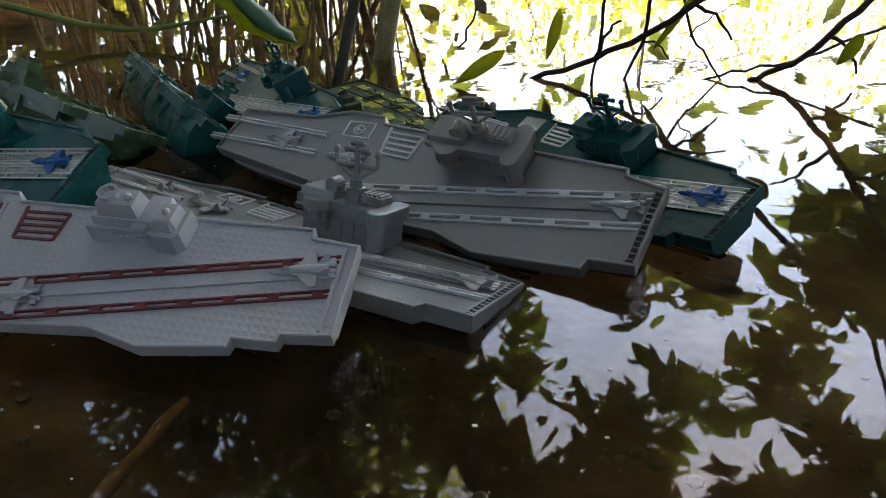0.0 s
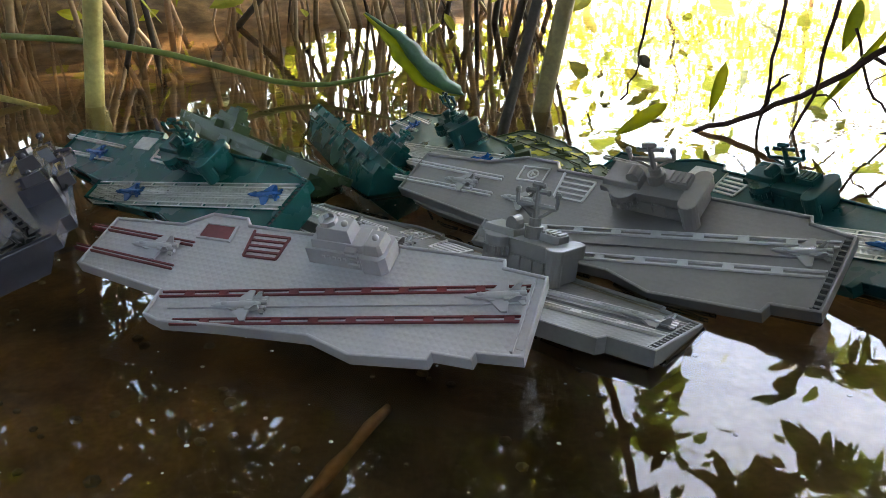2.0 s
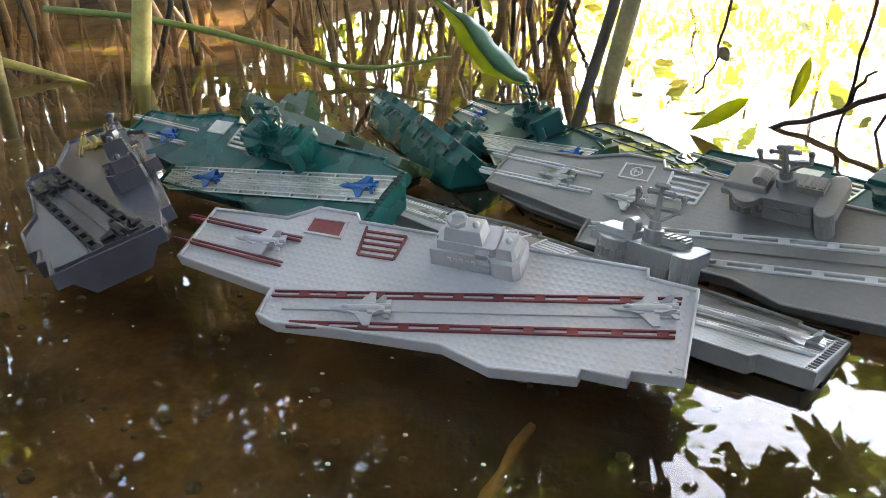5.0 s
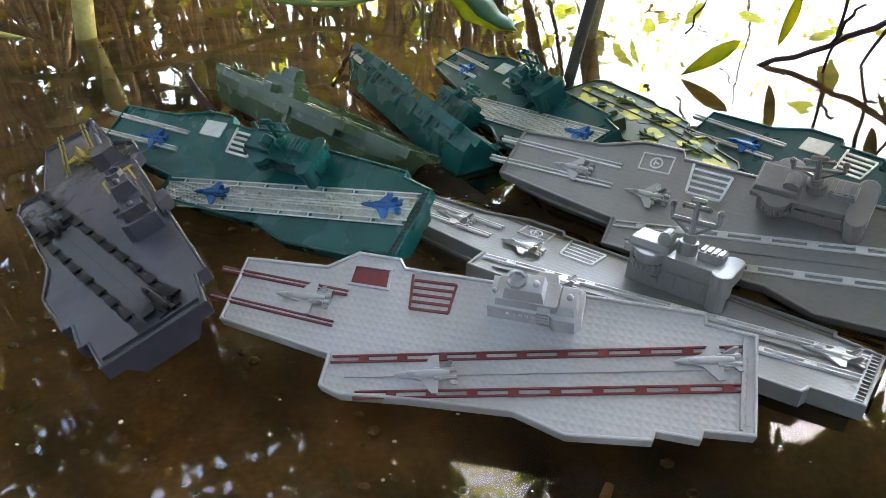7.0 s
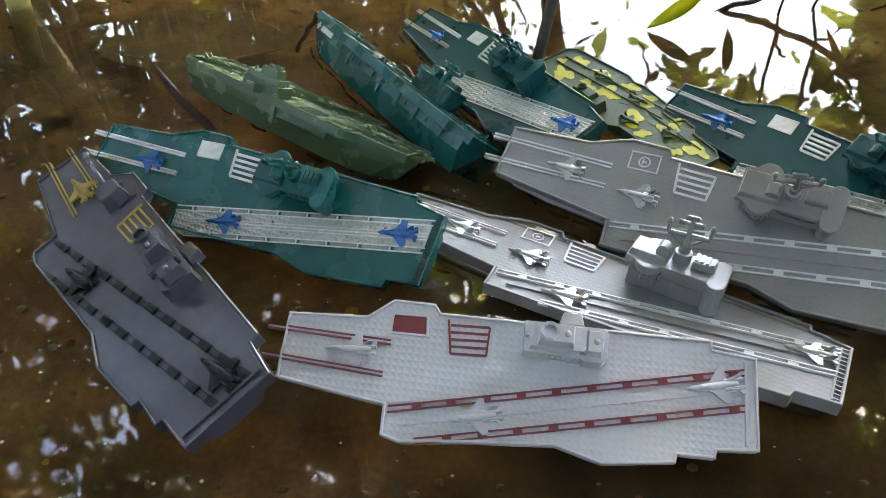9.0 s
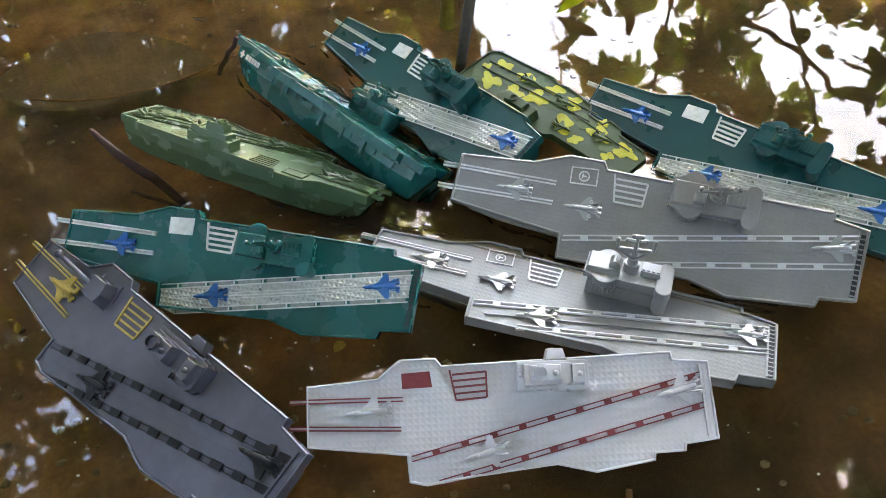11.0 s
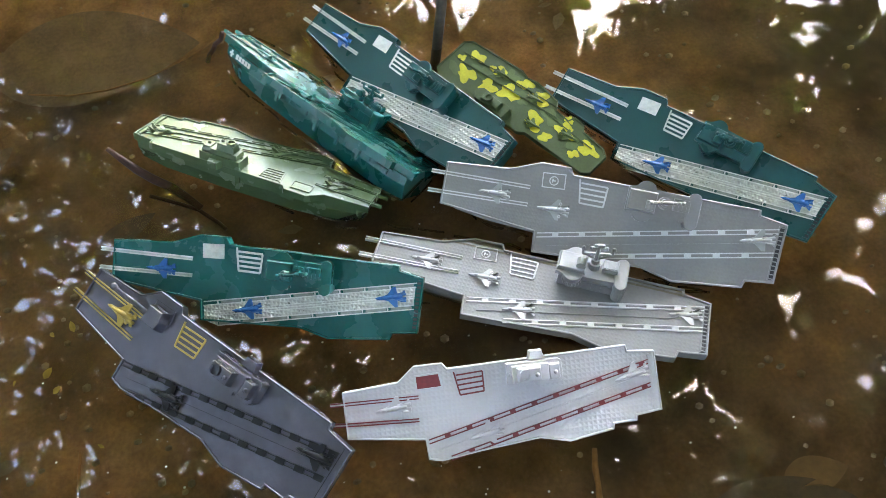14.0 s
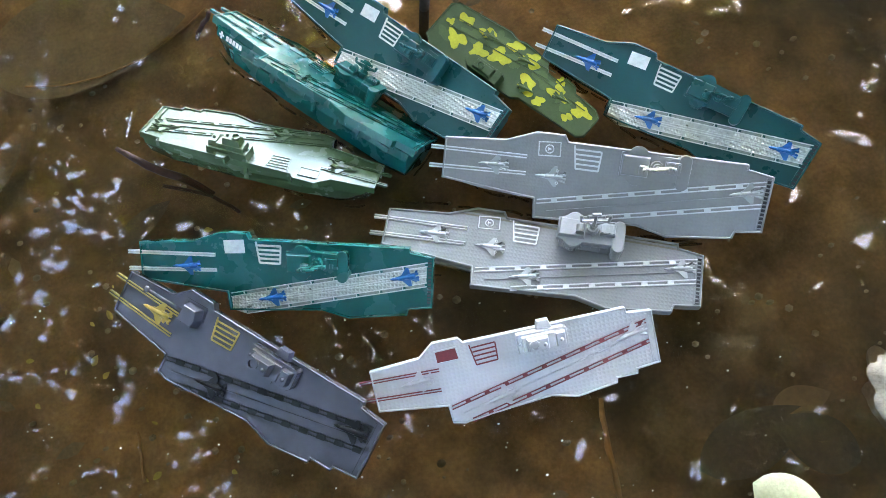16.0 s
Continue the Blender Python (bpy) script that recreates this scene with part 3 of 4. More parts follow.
    # long hulls: recess floor painted near-black as shade between the bars
    box(bm, (xs - 3.0) * MM, (xs - 0.9) * MM, -13.2 * MM, 13.0 * MM, 0.2 * MM, 0.5 * MM)
    g = part("stern_recess", bm, body if short else GRILLE_SHADE, ship)
    bm = bmesh.new()
    box(bm, (xs - (4.6 if short else 3.6)) * MM, (xs - (3.7 if short else 3.0)) * MM, -15 * MM, 14.6 * MM, 0.2 * MM, (1.4 if short else 1.0) * MM) if short else box(bm, (xs - 3.6) * MM, (xs - 3.0) * MM, -13.6 * MM, 13.4 * MM, 0.2 * MM, 1.0 * MM)
    for i in range(0 if short else 13):
        y = -12.6 + i * 2.1
        box(bm, (xs - 3.1) * MM, (xs - 0.8) * MM, (y - 0.25) * MM, (y + 0.25) * MM, 0.3 * MM, 1.0 * MM)
    part("stern_grille", bm, body, ship)
    for i, (x, y, on_runway) in enumerate(jets):
        jm = jet_m[i] if isinstance(jet_m, (list, tuple)) else jet_m
        jet = put(make_jet(ship, jm, 1.10 if short else 0.92, jet_label), x, y, 0.3, ang if on_runway else (4 if short else 3))
        # pale ring on each wing of the second jet
        if len(jets) > 2 and jets[1][0] == 58.3 and i == 1:
            for sd in (1, -1):
                bm = bmesh.new()
                ring(bm, mm(disc_pts(3.9, sd * 3.2, 0.8, 12)), 0.3 * MM, 1.45 * MM, 1.7 * MM)
                part("wing_ring", bm, PALE, jet)
    if island:
        if island == "mast":
            mast_island(ship, body, *island_at, mast).scale = (1.05, 1.05, tall)
        else:
            block_island(ship, body, *island_at)
    ship.matrix_world = pose_m @ Matrix.Scale(scale, 4)
    return ship


def afloat(x, y, z, heel, trim, yaw):
    """A pose by heading (bow to stern), heel and trim, in degrees."""
    axis = Vector((radians(heel), radians(trim), 0))
    turn = Matrix.Rotation(axis.length, 4, axis.normalized()) if axis.length else Matrix.Identity(4)
    return Matrix.Translation((x, y, z)) @ Matrix.Rotation(radians(yaw), 4, "Z") @ turn


SJ = [(26, 1.6, 0), (74.8, -17.4, 1), (157, 4.2, 1)]
LJ = [(27.2, 1.8, 0), (58.3, -0.6, 0), (79.1, -14.6, 1), (157.6, 4.3, 1)]
TJ = [(27.6, 0.8, 0), (77.5, -14.9, 1), (153.5, 2.2, 1)]
carrier("light grey plastic toy carrier with red runway lines, floating", SHORT, afloat(-0.1596, 0.1768, 0.0202, 23.2, 1.5, -11.0), 0.851,
        LIGHT_GREY, LIGHT_DECK, RED, RED, LIGHT_GREY, "block", jets=SJ, lit_box=RED, island_at=(104, 13))
carrier("shiny silver plastic toy carrier with tall radar mast, floating", LONG, afloat(-0.1249, 0.2636, 0.0027, -8.5, 0.1, -33.0), 1.039,
        SILVER, SILVER_DECK, PALE, PALE, JET_GREY, "mast", jets=LJ, island_at=(110, 12), tall=1.32)
carrier("grey plastic toy carrier with pale runway dashes, listing", LONG, afloat(-0.0791, 0.2847, 0.0135, 30.0, -0.4, -32.5), 1.038,
        GREY, GREY_DECK, PALE, PALE, JET_GREY, "mast", jets=[LJ[0], LJ[1], LJ[3]], island_at=(110, 12))
carrier("teal plastic toy carrier with silver runway and blue jets", LONG, afloat(-0.2555, 0.2924, 0.0208, 30.5, 0.7, -27.0), 0.956,
        TEAL, TEAL, ALU_PLAIN, ALU_PLAIN, BLUE, "mast", runway_fill=ALU, jets=TJ, lit_box=ALU_PLAIN, jet_label="small blue jet", island_at=(107, 9.5))
dark = carrier("dark slate toy carrier with black runway and gold marks", SHORT, afloat(-0.2699, 0.2814, 0.0201, 17.1, -1.4, -52.6), 0.959,
               SLATE, SLATE, BLACK, GOLD, [GOLD, BLACK, BLACK], "block", jets=SJ, island_at=(104, 12), fwd=True, lit_box=SLATE, depth=11.0)
carrier("dark teal toy carrier with silver runway and blue jets", LONG, afloat(0.0073, 0.3323, 0.0057, 26.3, -3.0, -54.3), 0.946,
        DEEP_TEAL, DEEP_TEAL, ALU_PLAIN, ALU_PLAIN, BLUE, "mast", runway_fill=ALU, jets=TJ, lit_box=ALU_PLAIN, jet_label="small blue jet", island_at=(108, 12))
carrier("dark teal toy carrier behind the others, silver runway", LONG, afloat(-0.119, 0.4363, 0.0045, 23.0, -3.8, -62.7), 0.977,
        DEEP_TEAL, DEEP_TEAL, ALU_PLAIN, ALU_PLAIN, BLUE, "mast", runway_fill=ALU, jets=[TJ[0], TJ[2]], lit_box=ALU_PLAIN, jet_label="small blue jet", island_at=(107, 10))
olive = carrier("olive green toy carrier heeled to show its side", SHORT, afloat(-0.1157, 0.2909, 0.0098, 28.7, -3.3, 143.2), 0.829,
        OLIVE, OLIVE, OLIVE, OLIVE, OLIVE, "block", jets=SJ, lit_box=OLIVE, island_at=(104, 14), depth=21.0, beam=17.0)
capsized = carrier("teal toy carrier lying on its side, hull upward", LONG, afloat(-0.1693, 0.4347, 0.0101, -44.0, 1.7, -57.0), 0.938,
        TEAL, TEAL, TEAL, TEAL, TEAL, "mast", jets=TJ, lit_box=TEAL, island_at=(107, 10), mast=0.5, depth=21.0, beam=17.0)


def camo_carrier():
    ship = tagged(new("toy_aircraft_carrier"), "dark olive toy carrier with yellow camouflage patches", "toy ship", "toy carriers")
    part("hull", hull_mesh(BLUNT), CAMO, ship)
    bm = bmesh.new()
    ring(bm, mm(BLUNT), 0.9 * MM, -0.2 * MM, 1.0 * MM)
    part("deck_rim", bm, CAMO, ship)
    for a, b in (((12, -7), (60, -8)), ((50, -18), (150, -8)), ((50, -10), (150, 0))):
        bm = bmesh.new()
        strip(bm, a, b, 0.6, 0, 0.8)
        part("deck_line", bm, CAMO, ship)
    rng = random.Random(5)
    for x, y, r, m in ((14, -5, 6, YELLOW), (20, 5, 3.5, YELLOW), (38, -6, 6, YELLOW), (42, -15, 3.0, YELLOW), (62, 3, 7, YELLOW), (72, -15, 6.5, YELLOW), (46, 8, 4, YELLOW), (90, -17, 5, YELLOW), (95, -3, 7, YELLOW), (112, 3, 6, YELLOW), (116, -13, 5, YELLOW), (134, 6, 7, YELLOW), (138, -12, 5, YELLOW), (148, -3, 3, YELLOW),
                       (27, -2, 6, MOSS), (54, -8, 7, MOSS), (83, -7, 6, MOSS), (104, -16, 5, MOSS), (124, -4, 7, MOSS), (146, 8, 5, MOSS)):
        bm = bmesh.new()
        k, f1, f2 = rng.randint(2, 3), rng.uniform(0, 6), rng.uniform(0, 6)
        outline = []
        for a in range(26):
            t = a * math.pi / 13
            rr = r * (1.1 + 0.33 * math.sin(k * t + f1) + 0.22 * math.sin((k + 2) * t + f2) + rng.uniform(-0.07, 0.07))
            outline.append((x + 1.15 * rr * math.cos(t), y + 0.8 * rr * math.sin(t)))
        prism(bm, mm(outline), -0.2 * MM, (0.25 if m is YELLOW else 0.15) * MM)
        part("paint_patch", bm, m, ship)
    for x, y in ((32, -4), (74, -12), (60, 6), (110, -12)):
        put(make_jet(ship, MOSS, 0.85), x, y, 0.1, 8)
    bm = bmesh.new()
    prism(bm, mm([(-17, -5), (-15, -6.5), (13, -6.5), (17, -3), (17, 3), (13, 6), (-17, 6)]), 0, 8 * MM, 0.5 * MM, 0.6 * MM)
    isl = put(part("island", bm, CAMO, ship), 96, 15)
    bm = bmesh.new()
    prism(bm, mm([(-10, -4), (8, -4), (8, 4), (-10, 4)]), 8 * MM, 11 * MM, 0.4 * MM, 0.6 * MM)
    ring(bm, mm(disc_pts(2, 0, 3.2, 10)), 0.8 * MM, 10.6 * MM, 12.4 * MM)
    part("bridge", bm, CAMO, isl)
    ship.matrix_world = afloat(0.0049, 0.2691, 0.0138, -8, 1.5, 116) @ Matrix.Scale(0.736, 4)
    return ship


camo_carrier()

def side_panels(ship, side, m, beam, items):
    """Moulded panels and ports along one side of a hull."""
    for x0, x1, z0, z1, proud in items:
        bm = bmesh.new()
        y = beam * 1.08 - (0.4 if x0 > 40 else 2.2)
        y0, y1 = sorted((side * y, side * (y + proud)))
        box(bm, x0 * MM, x1 * MM, y0 * MM, y1 * MM, z0 * MM, z1 * MM, 0.15 * MM)
        part("side_panel", bm, m, ship)


side_panels(capsized, -1, TEAL, 17.0, [(46, 158, -4.4, -3.2, 1.3), (30, 160, -9.4, -8.9, 0.5), (46, 52, -8, -5, 0.9), (60, 66, -9, -5, 1.2), (70, 73, -8, -5, 0.8), (78, 88, -8.4, -5, 0.9), (94, 99, -9, -5, 1.3), (101, 104, -8, -5, 0.9), (110, 122, -8.4, -5.4, 0.9), (128, 133, -9, -5, 1.2), (137, 141, -8, -5.2, 0.8), (146, 155, -8.6, -5, 1.0),
    (62, 64, -12, -4, 1.7), (96, 98, -13, -4, 1.7), (114, 116, -12, -4, 1.6), (131, 133, -12, -4, 1.6)])
side_panels(olive, 1, OLIVE, 17.0, [(50, 60, -9, -4, 1.3), (90, 93, -14, -4, 1.4)])
# anchor and plain bars for the unreadable lettering on the hull
for k, (x, w, h) in enumerate(((12, 1.2, 4.5), (10.6, 4.0, 1.0), (17, 2.0, 3.2), (20, 2.0, 3.2), (23, 2.0, 3.2), (26, 2.0, 3.2), (29, 2.0, 3.2))):
    bm = bmesh.new()
    yy = 11.5 + 0.06 * x
    box(bm, x * MM, (x + w) * MM, -(yy + 0.5) * MM, -(yy - 2.5) * MM, (-6.2 - h / 2) * MM, (-6.2 + h / 2) * MM)
    part("hull_marking", bm, ALU_PLAIN, capsized)

# deck gun of the slate carrier
bm = bmesh.new()
prism(bm, mm([(-4, -3.6), (4, -3.6), (4.6, 0), (3.4, 4), (-3.4, 4)]), 0.2 * MM, 6 * MM, 0.4 * MM, 0.7 * MM)
turret = put(part("gun_turret", bm, SLATE, dark), 47, 10.5)
turret.scale = (1.45, 1.45, 1.2)
bm = bmesh.new()
tube(bm, [(-3 * MM, 0, 3.5 * MM), (-19 * MM, 1 * MM, 6.5 * MM)], [0.9 * MM, 0.8 * MM], 8)
ball(bm, (-19.5 * MM, 1 * MM, 6.6 * MM), 1.5 * MM, 8)
part("barrel", bm, SLATE, turret, smooth=True)

# ---------- plants that stand in the water ----------
def stalk(name, label, pts, radii, m, category="plant stem", sides=10, group=""):
    bm = bmesh.new()
    tube(bm, pts, radii, sides)
    return tagged(part(name, bm, m, smooth=True), label, category, group)


stalk("plant_stem", "thick yellow-green stem standing in the water", bent((-0.396, 0.497, -0.05), (-0.29, 0.505, 0.50), 8), [0.0075, 0.0072, 0.007, 0.007, 0.0068, 0.0068, 0.0066, 0.0066, 0.006], STEM)
stalk("plant_stem", "slim brownish stem standing in the water", bent((-0.497, 0.477, -0.05), (-0.525, 0.49, 0.5), 8, (0.008, 0, 0)), 0.0056, STEM_BROWN)
stalk("plant_stem", "leaning brown-green stem rising from water", bent((-0.040, 0.487, -0.05), (0.065, 0.60, 0.5), 8, (0, 0.0, 0)), 0.0065, STEM_BROWN)
stalk("plant_stem", "thin dark stem leaning over the toys", bent((-0.060, 0.382, -0.04), (0.06, 0.50, 0.45), 8), 0.0032, BARK)
stalk("fallen_stem", "yellow-green stem slanting into the water", bent((-0.80, 0.50, 0.078), (-0.43, 0.50, -0.003), 8, (0, 0, -0.002)), [0.0075, 0.0075, 0.007, 0.0068, 0.0063, 0.0055, 0.0045, 0.003, 0.0015], STEM)
VINE = [(-0.50, 0.55, 0.050), (-0.444, 0.55, 0.0470), (-0.40, 0.55, 0.0428), (-0.347, 0.55, 0.0345), (-0.30, 0.55, 0.0235), (-0.254, 0.55, 0.0120), (-0.228, 0.55, 0.0090), (-0.206, 0.55, 0.0094), (-0.178, 0.55, 0.0143), (-0.149, 0.55, 0.0197)]
stalk("vine", "thin green vine drooping low over the water", VINE, [0.0030, 0.0030, 0.0029, 0.0028, 0.0026, 0.0024, 0.0022, 0.0020, 0.0016, 0.0009], STEM_GREEN)
stalk("stick", "dark wet stick poking out of the water", bent((-0.253, 0.368, 0.0185), (-0.215, 0.332, -0.012), 6, jit=0.0012), [0.0012, 0.002, 0.0024, 0.0026, 0.0026, 0.0024, 0.002], TWIG, "stick")
stalk("sunken_stick", "orange-brown stick lying just under the water", bent((-0.052, 0.132, -0.0025), (-0.067, 0.05, -0.0035), 10, (-0.003, 0, 0), 0.0008), [0.0012, 0.0016, 0.0013, 0.0018, 0.0014, 0.0017, 0.0013, 0.0016, 0.0013, 0.0012, 0.0009], STICK, "stick")


def blade(bm, base, tip, width, up=(0, 0, 1), fold=0.25, curl=0.0, n=8):
    """A leaf: pointed oval with a folded midrib."""
    base, tip, up = Vector(base), Vector(tip), Vector(up)
    d = tip - base
    side = d.cross(up).normalized()
    nrm = side.cross(d).normalized()
    rows = []
    for i in range(n + 1):
        u = i / n
        w = width / 2 * (math.sin(math.pi * min(1, u ** 0.8)) ** 0.8 if 0 < u < 1 else 0.02)
        c = base + d * u + nrm * curl * d.length * 4 * u * (1 - u)
        rows.append([bm.verts.new(c + side * w + nrm * w * fold), bm.verts.new(c), bm.verts.new(c - side * w + nrm * w * fold)])
    for a, b in zip(rows, rows[1:]):
        bm.faces.new((a[0], a[1], b[1], b[0]))
        bm.faces.new((a[1], a[2], b[2], b[1]))


def one_leaf(label, base, tip, width, m, **kw):
    bm = bmesh.new()
    blade(bm, base, tip, width, **kw)
    ob = part("leaf", bm, m, smooth=True)
    sol = ob.modifiers.new("thickness", "SOLIDIFY")
    sol.thickness = 0.0004
    return tagged(ob, label, "leaf")


def curled_leaf():
    """A broad leaf twisted along its midrib: a narrow lit half painted yellow-green and a wide blue-green half."""
    rib = [Vector(p) for p in ((-0.1406, 0.440, 0.0720), (-0.1270, 0.438, 0.0620), (-0.1201, 0.437, 0.0560), (-0.1130, 0.437, 0.0445), (-0.1010, 0.438, 0.0300), (-0.0880, 0.439, 0.0225), (-0.0780, 0.440, 0.0210))]
    near = (0.001, 0.0050, 0.0080, 0.0090, 0.0075, 0.0040, 0.0002)
    far = (0.001, 0.0032, 0.0070, 0.0105, 0.0115, 0.0085, 0.0003)
    fine = []
    for i in range(len(rib) - 1):
        for k in range(4):
            u = k / 4
            fine.append((rib[i].lerp(rib[i + 1], u), near[i] + (near[i + 1] - near[i]) * u, far[i] + (far[i + 1] - far[i]) * u))
    fine.append((rib[-1], near[-1], far[-1]))
    leaf = None
    # light on the narrow half is put into its yellow-green material
    for name, m, side, lift in (("leaf", LEAF_BLUE, Vector((0.80, 0.35, 0.48)), 0.35), ("painted_lit_half", LEAF_PALE, Vector((-0.80, -0.30, -0.22)), 0.2)):
        bm = bmesh.new()
        rows = []
        for n, (c, a, b) in enumerate(fine):
            w = b if leaf is None else a
            wave = 1 + 0.10 * math.sin(n * 1.3)
            rows.append([bm.verts.new(c + side * w * wave * f + Vector((0, -w * lift * math.sin(math.pi * f), 0))) for f in (0, 0.35, 0.7, 1.0)])
        for p, q in zip(rows, rows[1:]):
            for k in range(3):
                bm.faces.new((p[k], p[k + 1], q[k + 1], q[k]))
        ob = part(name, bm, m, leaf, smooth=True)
        sol = ob.modifiers.new("thickness", "SOLIDIFY")
        sol.thickness = 0.0004
        leaf = leaf or ob
    tagged(leaf, "long curled leaf, lit half painted yellow-green, hanging by stems", "leaf")


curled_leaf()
one_leaf("yellow-green leaf hanging over the water", (0.047, 0.42, 0.021), (0.017, 0.42, 0.001), 0.009, LEAF_PALE, up=(0.2, -1, 0.5), fold=0.2)
one_leaf("narrow yellow-green blade leaf among bare twigs", (0.1365, 0.44, 0.015), (0.175, 0.445, 0.070), 0.005, LEAF_PALE, up=(0.3, -1, 0.2), fold=0.3)
one_leaf("small yellow leaf hanging above the water", (0.080, 0.44, 0.042), (0.074, 0.44, 0.011), 0.008, LEAF_PALE, up=(0.3, -1, 0.2), fold=0.3)
one_leaf("pale dry leaf floating on the water", (-0.0015, 0.0666, 0.0012), (0.0249, 0.0338, 0.0016), 0.026, LEAF_DRY, fold=0.10, n=14)
one_leaf("brown leaf sunk under the water", (0.038, 0.085, -0.026), (0.062, 0.066, -0.024), 0.016, SUNK_LEAF, fold=0.2)
bm = bmesh.new()
bmesh.ops.create_icosphere(bm, subdivisions=4, radius=1.0)
for v in bm.verts:
    k = 1 + 0.28 * noise.noise(v.co * 1.7) + 0.12 * noise.noise(v.co * 5.0)
    v.co = Vector((0.089 + v.co.x * 0.016 * k, 0.072 + v.co.y * 0.026 * k, -0.003 + v.co.z * 0.010 * k))
tagged(part("stone", bm, ROCK, smooth=True), "pale rough stone lying at the water line", "stone")


rng = random.Random(11)
def twig(label, pts, r, sides=()):
    bm = bmesh.new()
    fine = [Vector(p).lerp(Vector(q), k / 4) + Vector([rng.uniform(-0.0012, 0.0012) for _ in range(3)]) for p, q in zip(pts, pts[1:]) for k in range(4)] + [Vector(pts[-1])]
    tube(bm, fine, [r * (0.55 + 0.45 * i / len(fine)) for i in range(len(fine))], 7)
    ob = tagged(part("bare_branch", bm, TWIG, smooth=True), label, "branch")
    for a, b in sides:
        bm = bmesh.new()
        tube(bm, bent(a, b, 6, (0, 0, 0.004), 0.0015, rng), [r * 0.5, r * 0.48, r * 0.45, r * 0.4, r * 0.36, r * 0.3, r * 0.25], 6)
        part("side_twig", bm, TWIG, ob, smooth=True)
    return ob


twig("dark forked branch dipping into the water", [(0.058, 0.438, -0.004), (0.0654, 0.44, -0.002), (0.104, 0.44, 0.013), (0.1316, 0.44, 0.0253), (0.193, 0.442, 0.066), (0.27, 0.47, 0.13), (0.40, 0.55, 0.26)], 0.0026,
     [((0.104, 0.44, 0.013), (0.118, 0.443, 0.034)), ((0.160, 0.44, 0.0445), (0.20, 0.45, 0.05)), ((0.160, 0.44, 0.0445), (0.186, 0.44, 0.024))])
twig("thin dark twig hanging down to the water", [(0.104, 0.44, -0.004), (0.1052, 0.44, 0.02), (0.1078, 0.44, 0.066), (0.125, 0.47, 0.16)], 0.0014)
twig("thin dark twig hanging down to the water", [(0.121, 0.44, -0.004), (0.1315, 0.44, 0.022), (0.1353, 0.44, 0.066), (0.16, 0.48, 0.17)], 0.0016, [((0.1315, 0.44, 0.022), (0.150, 0.442, 0.012))])
twig("dark knotty branch dipping into the water", [(0.196, 0.436, -0.004), (0.205, 0.44, 0.001), (0.2327, 0.44, 0.014), (0.262, 0.446, 0.04), (0.31, 0.46, 0.09), (0.42, 0.52, 0.22)], 0.0028,
     [((0.247, 0.443, 0.026), (0.262, 0.43, 0.006)), ((0.27, 0.45, 0.05), (0.235, 0.45, 0.075)), ((0.29, 0.455, 0.07), (0.34, 0.46, 0.06))])
twig("thin green-brown twig lying low over the water", [(0.160, 0.44, -0.003), (0.190, 0.44, 0.004), (0.224, 0.44, 0.011), (0.30, 0.455, 0.035)], 0.0011)
twig("thin green-brown twig slanting over the water", [(0.186, 0.44, -0.003), (0.172, 0.44, 0.014), (0.160, 0.44, 0.0255), (0.150, 0.445, 0.06)], 0.001, [((0.160, 0.44, 0.0255), (0.186, 0.44, 0.045))])
twig("small dark twig with a withered leaf tip", [(0.021, 0.44, 0.018), (0.030, 0.44, 0.04), (0.032, 0.44, 0.064), (0.045, 0.47, 0.16)], 0.0011)
one_leaf("small withered brown leaf at a twig's end", (0.030, 0.44, 0.046), (0.036, 0.44, 0.038), 0.007, SUNK_LEAF, up=(0.2, -1, 0.2), fold=0.3)
for base, tip, w in (((0.155, 0.46, 0.075), (0.148, 0.455, 0.045), 0.010), ((0.235, 0.45, 0.085), (0.215, 0.445, 0.066), 0.012), ((0.26, 0.43, 0.03), (0.245, 0.425, 0.012), 0.010), ((0.30, 0.46, 0.09), (0.275, 0.45, 0.075), 0.012)):
    one_leaf("small yellow-green leaf on a bare branch", base, tip, w, LEAF_PALE, up=(0.3, -1, 0.3))


def leaf_cloud(bm, rng, c, r, n, lo, hi):
    """Leaves scattered in clumps inside an uneven ball."""
    c = Vector(c)
    clumps = [c + Vector((rng.gauss(0, 0.45) * r[0], rng.gauss(0, 0.45) * r[1], rng.gauss(0, 0.45) * r[2])) for _ in range(max(3, n // 40))]
    for i in range(n):
        k = clumps[i % len(clumps)]
        s = 0.16 * (r[0] + r[1] + r[2]) / 3
        p = k + Vector((rng.gauss(0, s), rng.gauss(0, s), rng.gauss(0, s)))
        if p.z < 0.02:
            p.z = 0.02 + rng.random() * 0.2
        d = Vector((rng.uniform(-1, 1), rng.uniform(-1, 1), rng.uniform(-1.0, 0.5))).normalized() * rng.uniform(lo, hi)
        blade(bm, p, p + d, d.length * rng.uniform(0.35, 0.55), (rng.uniform(-1, 1), rng.uniform(-1, 1), 1), n=3)


